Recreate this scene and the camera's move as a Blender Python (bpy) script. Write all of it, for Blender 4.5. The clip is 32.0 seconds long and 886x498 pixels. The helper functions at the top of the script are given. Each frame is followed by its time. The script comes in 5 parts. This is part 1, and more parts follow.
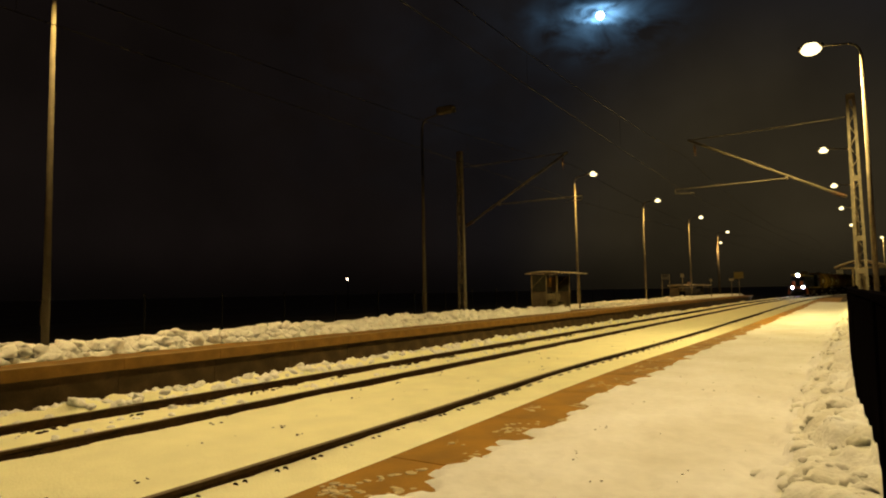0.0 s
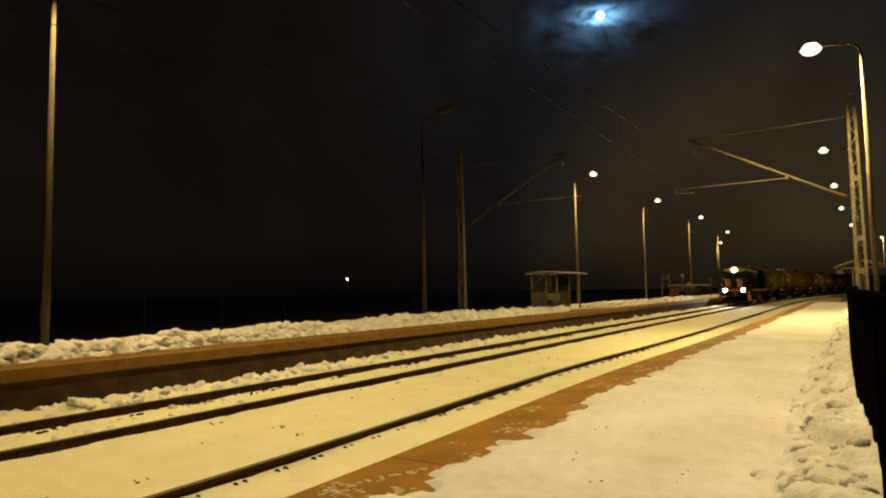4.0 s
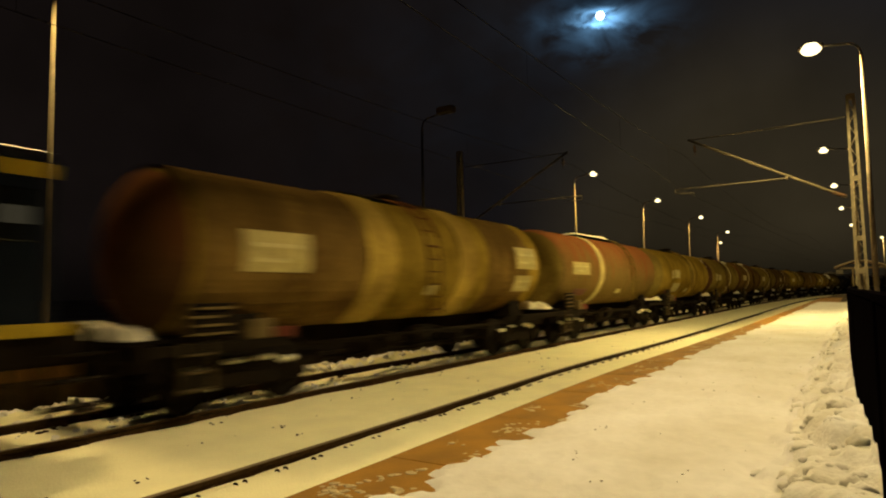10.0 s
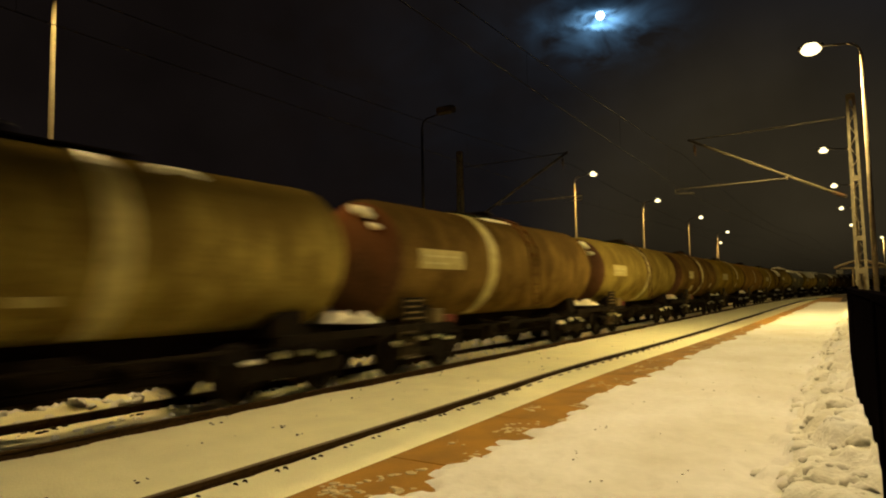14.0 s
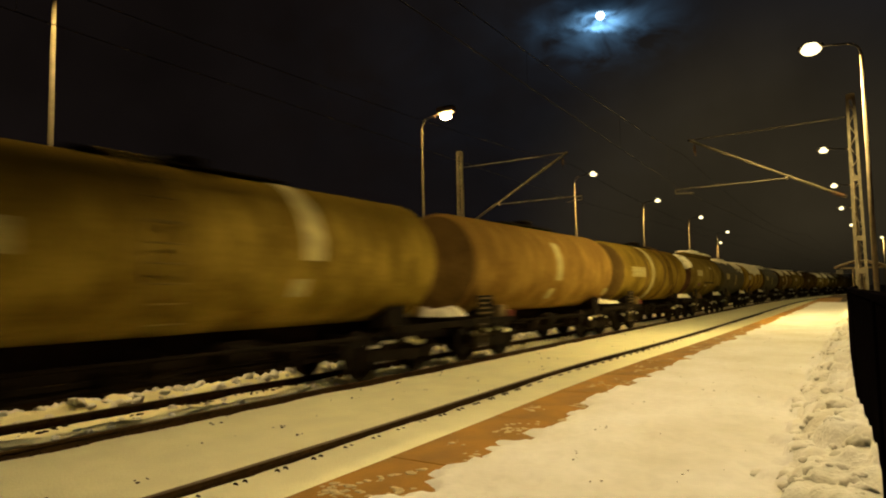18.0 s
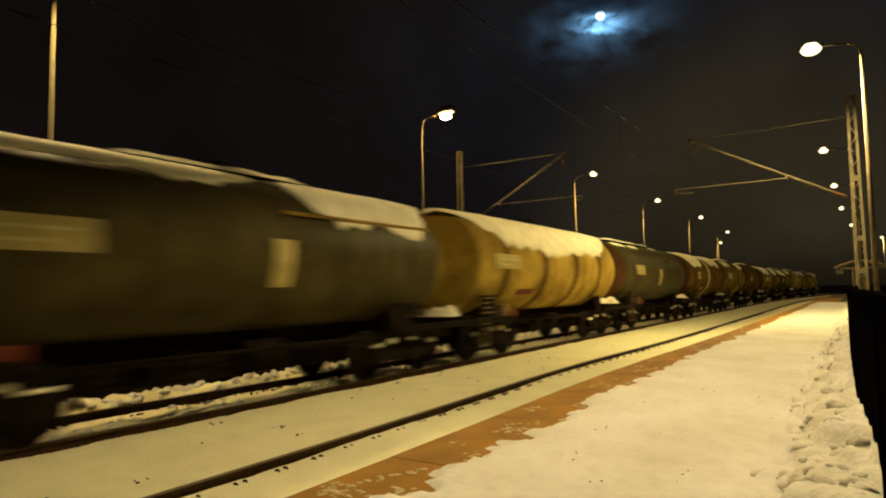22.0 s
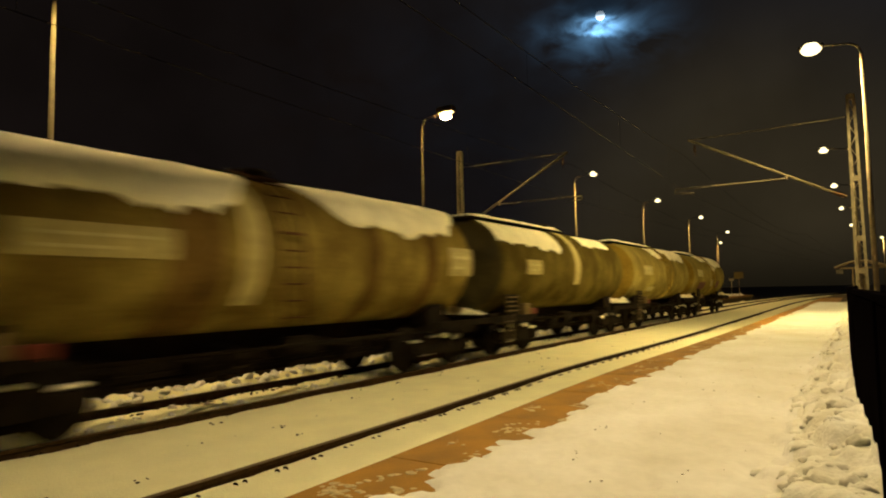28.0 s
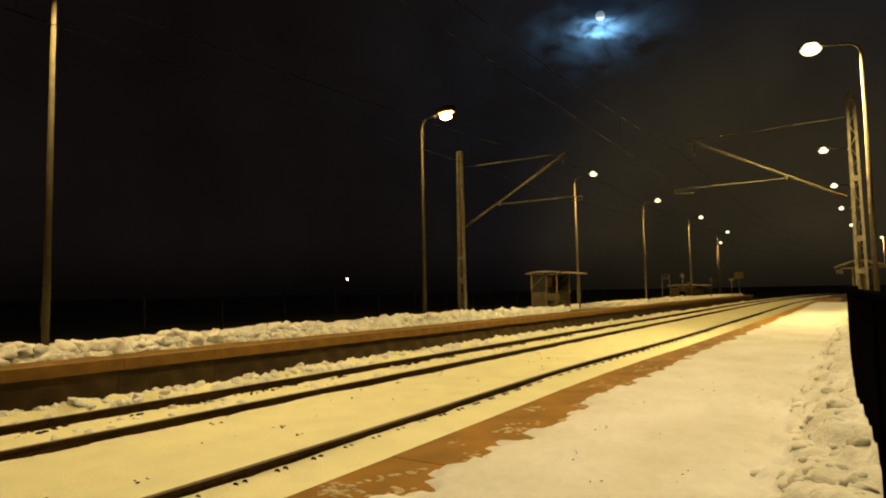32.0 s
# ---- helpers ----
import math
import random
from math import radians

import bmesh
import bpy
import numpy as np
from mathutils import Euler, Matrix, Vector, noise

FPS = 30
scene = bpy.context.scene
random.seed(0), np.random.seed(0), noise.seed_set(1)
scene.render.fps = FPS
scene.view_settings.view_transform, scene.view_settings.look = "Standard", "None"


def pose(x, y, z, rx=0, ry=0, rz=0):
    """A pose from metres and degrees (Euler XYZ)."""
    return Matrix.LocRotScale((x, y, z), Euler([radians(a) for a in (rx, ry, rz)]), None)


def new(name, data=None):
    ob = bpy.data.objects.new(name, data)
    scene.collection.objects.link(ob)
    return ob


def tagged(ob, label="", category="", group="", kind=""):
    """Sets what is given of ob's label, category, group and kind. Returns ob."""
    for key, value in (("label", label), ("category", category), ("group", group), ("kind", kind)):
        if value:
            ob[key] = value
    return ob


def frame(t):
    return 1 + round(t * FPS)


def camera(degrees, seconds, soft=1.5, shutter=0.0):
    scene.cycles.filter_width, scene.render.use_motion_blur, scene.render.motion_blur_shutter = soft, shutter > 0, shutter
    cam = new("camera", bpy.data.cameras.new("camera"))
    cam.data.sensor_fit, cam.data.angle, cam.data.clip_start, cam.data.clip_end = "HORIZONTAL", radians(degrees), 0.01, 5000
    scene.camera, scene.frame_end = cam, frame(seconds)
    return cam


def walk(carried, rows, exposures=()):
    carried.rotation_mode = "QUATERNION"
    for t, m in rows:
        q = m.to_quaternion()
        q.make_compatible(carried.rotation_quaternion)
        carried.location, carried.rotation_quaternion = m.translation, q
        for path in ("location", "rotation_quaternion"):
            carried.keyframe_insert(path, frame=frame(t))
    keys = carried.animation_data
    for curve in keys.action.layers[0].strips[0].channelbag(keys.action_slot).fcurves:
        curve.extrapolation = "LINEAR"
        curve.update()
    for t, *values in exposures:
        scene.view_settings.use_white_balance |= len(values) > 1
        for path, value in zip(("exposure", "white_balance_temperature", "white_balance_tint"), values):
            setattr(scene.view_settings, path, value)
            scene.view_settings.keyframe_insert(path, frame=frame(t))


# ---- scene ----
# Plan: x to the right, y along the railway, z up from the rail heads; metres.
cam = camera(71.7, 32.0, soft=2.0, shutter=1.0)
EYE = pose(0, 0, 1.72, 93.995, 1.028, 33.745)
walk(cam, [(0.0, EYE), (32.0, EYE)], exposures=[(0.0, 0.24, 6450, 10), (5.0, 0.24, 6330, 10), (32.0, 0.24, 6280, 10)])

ZP = 0.64           # platform height above the rail heads
XA, XB = -5.14, -8.17   # far rail of the near track, near rail of the far track
GAUGE = 1.59
XT = XB - GAUGE / 2     # centre of the far track
XP = -2.55          # near platform edge
XF = -10.85         # far platform edge
SPEED = 11.55       # the train, metres a second


def bend(y):
    """The line swings gently to the right far off."""
    return 9e-4 * max(0.0, y - 60.0) ** 2


def view_shift(y, mid, wide, deep):
    """A sideways shift that fits a rail or edge line to the camera's view."""
    return -deep * math.exp(-((y - mid) / wide) ** 2)


def near_rail_x(y):
    return bend(y) + view_shift(y, 13.0, 6.0, 0.25)


def edge_x(y):
    return bend(y) + view_shift(y, 7.8, 4.5, 0.16) + 0.006 * max(0.0, min(y, 40) - 14)


# ---- world and lights ----
world = bpy.data.worlds.new("night")
scene.world = world
world.use_nodes = True
wn, wl = world.node_tree.nodes, world.node_tree.links
# misty night sky: near black to the west, blue-grey under the moon, warm low over the lights down the line
way = wn.new("ShaderNodeTexCoord")


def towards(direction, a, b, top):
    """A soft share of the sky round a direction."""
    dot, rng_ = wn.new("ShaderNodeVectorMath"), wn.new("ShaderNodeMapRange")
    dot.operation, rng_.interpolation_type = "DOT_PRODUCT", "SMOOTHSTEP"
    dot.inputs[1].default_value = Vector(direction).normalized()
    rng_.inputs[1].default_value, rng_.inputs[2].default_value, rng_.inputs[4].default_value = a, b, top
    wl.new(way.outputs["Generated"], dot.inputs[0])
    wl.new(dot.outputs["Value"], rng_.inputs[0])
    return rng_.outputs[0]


def sky_mix(a, b, share):
    m = wn.new("ShaderNodeMix")
    m.data_type = "RGBA"
    wl.new(share, m.inputs[0])
    for slot, c in ((6, a), (7, b)):
        if isinstance(c, tuple):
            m.inputs[slot].default_value = (*c, 1)
        else:
            wl.new(c, m.inputs[slot])
    return m.outputs[2]


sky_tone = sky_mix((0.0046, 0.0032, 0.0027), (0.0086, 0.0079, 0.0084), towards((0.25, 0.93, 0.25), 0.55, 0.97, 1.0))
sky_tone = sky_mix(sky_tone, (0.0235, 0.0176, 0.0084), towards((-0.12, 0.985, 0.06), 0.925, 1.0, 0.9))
patch, patch_r = wn.new("ShaderNodeTexNoise"), wn.new("ShaderNodeMapRange")
patch.inputs["Scale"].default_value, patch.inputs["Detail"].default_value = 5.0, 4
patch_r.inputs[1].default_value, patch_r.inputs[2].default_value = 0.3, 0.7
patch_r.inputs[3].default_value, patch_r.inputs[4].default_value = 0.78, 1.22
wl.new(way.outputs["Generated"], patch.inputs["Vector"])
wl.new(patch.outputs["Fac"], patch_r.inputs[0])
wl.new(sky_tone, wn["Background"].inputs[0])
sep_way, low, dim = wn.new("ShaderNodeSeparateXYZ"), wn.new("ShaderNodeMapRange"), wn.new("ShaderNodeMath")
low.interpolation_type, dim.operation = "SMOOTHSTEP", "MULTIPLY"
low.inputs[1].default_value, low.inputs[2].default_value, low.inputs[3].default_value = -0.02, 0.10, 0.34
wl.new(way.outputs["Generated"], sep_way.inputs[0])
wl.new(sep_way.outputs["Z"], low.inputs[0])
wl.new(patch_r.outputs[0], dim.inputs[0])
wl.new(low.outputs[0], dim.inputs[1])
wl.new(dim.outputs[0], wn["Background"].inputs[1])
SODIUM = (1.0, 0.74, 0.27)      # the ageing sodium lamps differ a little
PALE = (1.0, 0.75, 0.36)
AMBER = (1.0, 0.64, 0.205)


def lamp_light(x, y, z, watts, color, cone, lean=0.0, swing=0.0):
    """A street lamp's light; lean turns the beam along the platform, swing across it."""
    d = bpy.data.lights.new("street_light", "SPOT")
    d.energy, d.color, d.shadow_soft_size = watts, color, 0.16
    d.spot_size, d.spot_blend = radians(cone), 0.4
    ob = new("street_light", d)
    ob.matrix_world = pose(x, y, z, lean, swing)
    return ob


# ---- materials ----
def mat(name, color, rough=0.6, metal=0.0, vary=0.25, scale=6.0, fine=60.0, bump=0.2, dist=0.01, tint=None, rand=0.0, spec=0.18):
    """A surface with stains at one scale, grain at a finer one and relief."""
    m = bpy.data.materials.new(name)
    m.use_nodes = True
    n, l = m.node_tree.nodes, m.node_tree.links
    b = n["Principled BSDF"]
    b.inputs["Metallic"].default_value = metal
    b.inputs["Specular IOR Level"].default_value = spec
    tc = n.new("ShaderNodeTexCoord")
    a, g = n.new("ShaderNodeTexNoise"), n.new("ShaderNodeTexNoise")
    a.inputs["Scale"].default_value, a.inputs["Detail"].default_value = scale, 5
    g.inputs["Scale"].default_value, g.inputs["Detail"].default_value = fine, 3
    l.new(tc.outputs["Object"], a.inputs["Vector"])
    l.new(tc.outputs["Object"], g.inputs["Vector"])
    ramp = n.new("ShaderNodeValToRGB")
    lo = tint or tuple(c * (1 - vary) for c in color)
    hi = tuple(min(1, c * (1 + vary * 0.5)) for c in color)
    ramp.color_ramp.elements[0].position, ramp.color_ramp.elements[1].position = 0.33, 0.66
    ramp.color_ramp.elements[0].color, ramp.color_ramp.elements[1].color = (*lo, 1), (*hi, 1)
    l.new(a.outputs["Fac"], ramp.inputs["Fac"])
    mix = n.new("ShaderNodeMix")
    mix.data_type, mix.blend_type = "RGBA", "MULTIPLY"
    mix.inputs[0].default_value = min(1.0, vary * 1.5)
    l.new(ramp.outputs["Color"], mix.inputs[6])
    l.new(g.outputs["Color"], mix.inputs[7])
    gray = n.new("ShaderNodeMapRange")
    gray.inputs[1].default_value, gray.inputs[2].default_value = 0.3, 0.7
    gray.inputs[3].default_value, gray.inputs[4].default_value = 0.6, 1.1
    l.new(g.outputs["Fac"], gray.inputs[0])
    l.new(gray.outputs[0], mix.inputs[7])
    out = mix.outputs[2]
    if rand:
        info, hsv = n.new("ShaderNodeObjectInfo"), n.new("ShaderNodeHueSaturation")
        mr = n.new("ShaderNodeMapRange")
        mr.inputs[3].default_value, mr.inputs[4].default_value = 1 - rand, 1 + rand
        l.new(info.outputs["Random"], mr.inputs[0])
        l.new(mr.outputs[0], hsv.inputs["Value"])
        l.new(out, hsv.inputs["Color"])
        out = hsv.outputs[0]
    l.new(out, b.inputs["Base Color"])
    rr = n.new("ShaderNodeMapRange")
    rr.inputs[3].default_value, rr.inputs[4].default_value = max(0.05, rough - 0.12), min(1, rough + 0.12)
    l.new(a.outputs["Fac"], rr.inputs[0])
    l.new(rr.outputs[0], b.inputs["Roughness"])
    if bump:
        bp = n.new("ShaderNodeBump")
        bp.inputs["Strength"].default_value, bp.inputs["Distance"].default_value = bump, dist
        l.new(g.outputs["Fac"], bp.inputs["Height"])
        l.new(bp.outputs[0], b.inputs["Normal"])
    return m


def glow(name, color, strength):
    m = bpy.data.materials.new(name)
    m.use_nodes = True
    n, l = m.node_tree.nodes, m.node_tree.links
    n.remove(n["Principled BSDF"])
    e = n.new("ShaderNodeEmission")
    e.inputs[0].default_value, e.inputs[1].default_value = (*color, 1), strength
    l.new(e.outputs[0], n["Material Output"].inputs[0])
    return m


SNOW = mat("snow", (0.88, 0.86, 0.81), 0.8, vary=0.08, scale=3.0, fine=22, bump=0.6, dist=0.03, spec=0.2)
TRODDEN = mat("trodden_snow", (0.80, 0.785, 0.76), 0.8, vary=0.10, scale=1.1, fine=14, bump=0.3, dist=0.025, tint=(0.71, 0.68, 0.61), spec=0.2)
SNOW_BANK = mat("ploughed_snow", (0.88, 0.86, 0.81), 0.8, spec=0.2, vary=0.08, scale=3.0, fine=22, bump=0.7, dist=0.035)
# between the rails the lamps' yellow light is put into the snow's colour
SNOW_LAMP_YELLOW = mat("lamp_yellow_snow", (0.91, 0.87, 0.58), 0.8, spec=0.2, vary=0.06, scale=1.6, fine=40, bump=0.4, dist=0.02)
FASCIA = mat("brown_concrete", (0.26, 0.138, 0.030), 0.8, spec=0.2, vary=0.3, scale=2.2, fine=90, bump=0.25, dist=0.006)
PAVER = mat("red_concrete", (0.37, 0.188, 0.024), 0.7, vary=0.3, scale=2.2, fine=90, bump=0.25, dist=0.006, rand=0.12)
CONCRETE = mat("stained_concrete", (0.085, 0.056, 0.025), 0.85, vary=0.35, scale=2.5, fine=50, bump=0.3, rand=0.12)
STEEL = mat("galvanised_steel", (0.14, 0.115, 0.075), 0.7, 0.0, spec=0.2, vary=0.3, scale=5, fine=60, bump=0.1)
RUST = mat("rusty_steel", (0.050, 0.029, 0.012), 0.8, 0.0, spec=0.05, vary=0.4, scale=9, fine=90, bump=0.3)
RAILTOP = mat("worn_steel", (0.15, 0.105, 0.06), 0.5, 0.3, vary=0.1, scale=4, fine=80, bump=0.05)
DARK = mat("near_black", (0.0040, 0.0032, 0.0042), 0.95, vary=0.3, scale=4, fine=60, bump=0.0, spec=0.0)
SOIL = mat("snowy_field", (0.11, 0.10, 0.095), 0.95, vary=0.4, scale=0.15, fine=3, bump=0.5, dist=0.1)
WIREGREY = mat("dull_wire", (0.005, 0.0045, 0.004), 0.9, 0.0, vary=0.2, bump=0)
SHELTER = mat("weathered_wood", (0.24, 0.185, 0.10), 0.8, vary=0.35, scale=3, fine=40, bump=0.2)
SHELTER_BACK = mat("dark_boards", (0.16, 0.12, 0.075), 0.8, vary=0.3, scale=3, fine=40, bump=0.2)
SHELTER_ROOF = mat("snow_dusted_roof", (0.46, 0.38, 0.27), 0.8, vary=0.3, scale=2, fine=30, bump=0.2)
SIGN_DARK = mat("dark_board", (0.05, 0.05, 0.05), 0.5, vary=0.2, bump=0)
SIGN_PALE = mat("pale_board", (0.16, 0.15, 0.12), 0.5, vary=0.2, bump=0)
SIGN_YELLOW = mat("yellow_board", (0.09, 0.07, 0.02), 0.5, vary=0.2, bump=0)
DUSTY = mat("dusty_pane", (0.055, 0.050, 0.034), 0.5, vary=0.3, scale=4, fine=30, bump=0.05)
GLASSY = mat("brown_pane", (0.10, 0.068, 0.034), 0.45, vary=0.2, bump=0)
NOTICE = mat("faded_notice", (0.30, 0.16, 0.03), 0.6, vary=0.3, bump=0)
LAMPGLASS = glow("lit_lamp", (1.0, 0.83, 0.42), 2.4)


# ---- mesh helpers ----
def part(name, bm, material, parent=None, label="", smooth=False):
    me = bpy.data.meshes.new(name)
    bm.to_mesh(me)
    bm.free()
    for mt in (material if isinstance(material, (list, tuple)) else [material]):
        me.materials.append(mt)
    if smooth:
        for p in me.polygons:
            p.use_smooth = True
    ob = new(name, me)
    if parent is not None:
        ob.parent = parent
    if label:
        tagged(ob, label)
    return ob


def empty(name, m, label, category, group="", kind=""):
    ob = new(name)
    ob.empty_display_size = 0.2
    ob.matrix_basis = m
    return tagged(ob, label, category, group, kind)


def box(bm, x0, x1, y0, y1, z0, z1, bev=0.0, m=None, mi=0):
    t = bmesh.new()
    bmesh.ops.create_cube(t, size=1, matrix=Matrix.LocRotScale(((x0 + x1) / 2, (y0 + y1) / 2, (z0 + z1) / 2), None, (x1 - x0, y1 - y0, z1 - z0)))
    if bev:
        bmesh.ops.bevel(t, geom=t.edges[:], offset=bev, segments=2, affect="EDGES", profile=0.5)
    return merge(bm, t, m, mi)


def merge(bm, t, m=None, mi=0):
    vs = [bm.verts.new(m @ v.co if m else v.co) for v in t.verts]
    t.verts.index_update()
    for f in t.faces:
        try:
            nf = bm.faces.new([vs[v.index] for v in f.verts])
            nf.material_index, nf.smooth = mi, f.smooth
        except ValueError:
            pass
    t.free()
    return bm


def rod(bm, a, b, r0, r1=None, seg=10, mi=0, smooth=True):
    """A round bar from a to b, closed at both ends."""
    a, b = Vector(a), Vector(b)
    r1 = r0 if r1 is None else r1
    q = (b - a).to_track_quat("Z", "Y")
    rings = []
    for p, r in ((a, r0), (b, r1)):
        rings.append([bm.verts.new(p + q @ Vector((r * math.cos(i * 2 * math.pi / seg), r * math.sin(i * 2 * math.pi / seg), 0))) for i in range(seg)])
    for i in range(seg):
        f = bm.faces.new((rings[0][i], rings[0][(i + 1) % seg], rings[1][(i + 1) % seg], rings[1][i]))
        f.smooth, f.material_index = smooth, mi
    for rg in (rings[0][::-1], rings[1]):
        bm.faces.new(rg).material_index = mi
    return bm


def pipe(bm, pts, r, seg=8, mi=0):
    for a, b in zip(pts[:-1], pts[1:]):
        rod(bm, a, b, r, r, seg, mi)
    return bm


def tube(bm, pts, r, seg=8):
    """One unbroken round wire along points that run mainly along y."""
    rings = []
    for p in pts:
        rings.append([bm.verts.new((p[0] + r * math.cos(k * 2 * math.pi / seg), p[1], p[2] + r * math.sin(k * 2 * math.pi / seg))) for k in range(seg)])
    for a, b in zip(rings[:-1], rings[1:]):
        for k in range(seg):
            bm.faces.new((a[k], a[(k + 1) % seg], b[(k + 1) % seg], b[k])).smooth = True
    bm.faces.new(rings[0][::-1])
    bm.faces.new(rings[-1])
    return bm


def lathe(bm, prof, seg=20, m=None, mi=0, smooth=True):
    """Turns (radius, height) pairs about z."""
    rings = []
    for r, z in prof:
        rings.append([(m or Matrix()) @ Vector((r * math.cos(i * 2 * math.pi / seg), r * math.sin(i * 2 * math.pi / seg), z)) for i in range(seg)])
    rv = [[bm.verts.new(v) for v in rg] for rg in rings]
    for a, b in zip(rv[:-1], rv[1:]):
        for i in range(seg):
            f = bm.faces.new((a[i], a[(i + 1) % seg], b[(i + 1) % seg], b[i]))
            f.smooth, f.material_index = smooth, mi
    for rg in (rv[0][::-1], rv[-1]):
        bm.faces.new(rg).material_index = mi
    return bm


def ribbon(name, prof, ys, offset, material, parent=None, label=""):
    """A profile of (x, z) pairs swept along y, shifted sideways by offset(y)."""
    bm = bmesh.new()
    rows = [[bm.verts.new((x + offset(y), y, z)) for x, z in prof] for y in ys]
    n = len(prof)
    for a, b in zip(rows[:-1], rows[1:]):
        for i in range(n):
            bm.faces.new((a[i], a[(i + 1) % n], b[(i + 1) % n], b[i]))
    bm.faces.new(rows[0])
    bm.faces.new(rows[-1][::-1])
    bmesh.ops.recalc_face_normals(bm, faces=bm.faces[:])
    return part(name, bm, material, parent, label)


def sheet(name, xs, ys, height, material, parent=None, shift=lambda y: 0.0, skirt=0.0):
    """A surface over a grid; height(x, y) gives z."""
    verts, faces = [], []
    nx = len(xs)
    for y in ys:
        s = shift(y)
        verts += [(x + s, y, height(x, y)) for x in xs]
    for j in range(len(ys) - 1):
        for i in range(nx - 1):
            a = j * nx + i
            faces.append((a, a + 1, a + nx + 1, a + nx))
    me = bpy.data.meshes.new(name)
    me.from_pydata(verts, [], faces)
    me.materials.append(material)
    for p in me.polygons:
        p.use_smooth = True
    ob = new(name, me)
    if parent is not None:
        ob.parent = parent
    return ob


def steps(a, b, first, grow=1.03, most=4.0):
    out, d = [a], first
    while out[-1] + d < b:
        out.append(out[-1] + d)
        d = min(most, d * grow)
    return out + [b]


def lerp(a, b, t):
    return a + (b - a) * t


def sm(a, b, x):
    t = max(0.0, min(1.0, (x - a) / (b - a)))
    return t * t * (3 - 2 * t)


def fbm(x, y, z=0.0, oct=3):
    v, a = 0.0, 0.5
    for i in range(oct):
        v += a * noise.noise((x, y, z + 7.3 * i))
        x, y, a = x * 2.1, y * 2.1, a * 0.5
    return v


def billow(x, y, z=0.0):
    """Rounded lumps, as ploughed snow has them."""
    return 1 - min(1.0, 1.6 * noise.voronoi((x, y, z))[0][0])


# ---- ground ----
tagged(sheet("ground", [-900, -300, -120, -60, -40, -25, -15, -5, 0, 8, 20, 60, 150, 400, 900], [-400, -100, -30, -8, 0, 10, 25, 45, 70, 110, 180, 320, 600, 1200, 2500],
             lambda x, y: -0.55 + (0.12 * fbm(x * 0.05, y * 0.05) if abs(x) < 400 else 0), SOIL), "thinly snow-covered field lying in the dark", "ground", kind="structure")

YS = [-160.0 + 6.0 * i for i in range(26)] + [-5.5 + 0.5 * i for i in range(14)] + steps(1.5, 40.0, 0.06, 1.005, 0.35) + steps(40.6, 150.0, 0.6, 1.04, 4.0)


def bed_z(x, y):
    """Packed snow between and beside the rails, ploughed up against the far platform."""
    z = -0.085 + 0.035 * fbm(x * 0.9, y * 0.7) + 0.02 * fbm(x * 3.5, y * 3.5, 3)
    for xr, off, deep in ((XA, near_rail_x(y) - bend(y), 0.012), (XA + GAUGE, near_rail_x(y) - bend(y), 0.05), (XB, 0, 0.085), (XB - GAUGE, 0, 0.11)):
        d = x - xr - off
        z -= deep * math.exp(-(d / (0.09 if d > 0 else 0.045)) ** 2)
    if XB - GAUGE - 0.3 < x < XB:
        z -= 0.03
    ridge = math.exp(-((x - (XF + 0.62)) / 0.42) ** 2)
    z += ridge * (0.10 + 0.13 * billow(x * 1.9, y * 1.7, 2) + 0.08 * billow(x * 6, y * 6, 5))
    inner = math.exp(-((x - XT) / 0.5) ** 2)
    z += inner * 0.10 * (billow(x * 1.3, y * 0.9, 9) - 0.35)
    return z


XS = [XF - 0.3 + 0.055 * i for i in range(50)] + [XF + 2.42 + 0.10 * i for i in range(int((XP + 0.6 - XF - 2.42) / 0.10) + 1)]
tagged(sheet("track_bed", XS, YS, bed_z, SNOW_LAMP_YELLOW, shift=bend), "snow-covered ballast between the two platforms", "track bed", kind="structure")

# ---- rails ----
RAIL = [(-0.066, -0.18), (0.066, -0.18), (0.066, -0.165), (0.012, -0.145), (0.010, -0.05), (0.036, -0.038), (0.036, -0.004), (0.030, 0.0), (-0.030, 0.0), (-0.036, -0.004), (-0.036, -0.038), (-0.010, -0.05), (-0.012, -0.145), (-0.066, -0.165)]
RYS = [-160.0 + 6.0 * i for i in range(26)] + steps(-4.0, 60.0, 0.5, 1.01, 1.0) + steps(61, 220, 1.0, 1.03, 4)


def track(name, xr, off, label):
    top = empty(name, pose(0, 0, 0), label, "railway track", kind="structure")
    for x in (xr, xr + GAUGE):
        r = ribbon("rail", [(x + a, b) for a, b in RAIL], RYS, off, [RUST, RAILTOP], top, "rusty steel rail with a worn dull head")
        for p in r.data.polygons:
            if p.normal.z > 0.8 and p.center.z > -0.01:
                p.material_index = 1
    return top


near_track = track("railway_track", XA, near_rail_x, "near track of rusty rails half sunk in packed snow")
far_track = track("railway_track", XB - GAUGE, bend, "far track of rusty rails with dirty snow between them")

def clip_mesh():
    bm = bmesh.new()
    for dy in (-0.055, 0.055):
        pipe(bm, [(0.05, dy, -0.15), (0.075, dy, -0.112), (0.11, dy, -0.115), (0.14, dy, -0.16)], 0.011, 6)
    me = bpy.data.meshes.new("rail_clip")
    bm.to_mesh(me)
    bm.free()
    me.materials.append(RUST)
    return me


CLIP = clip_mesh()
for parent, x, off, y1 in ((near_track, XA, near_rail_x, 45), (far_track, XB, bend, 35)):
    y = 2.9
    while y < y1:
        ob = new("rail_clip", CLIP)
        ob.parent = parent
        ob.matrix_basis = pose(x + off(y) + 0.05, y, 0.034)
        y += 0.52

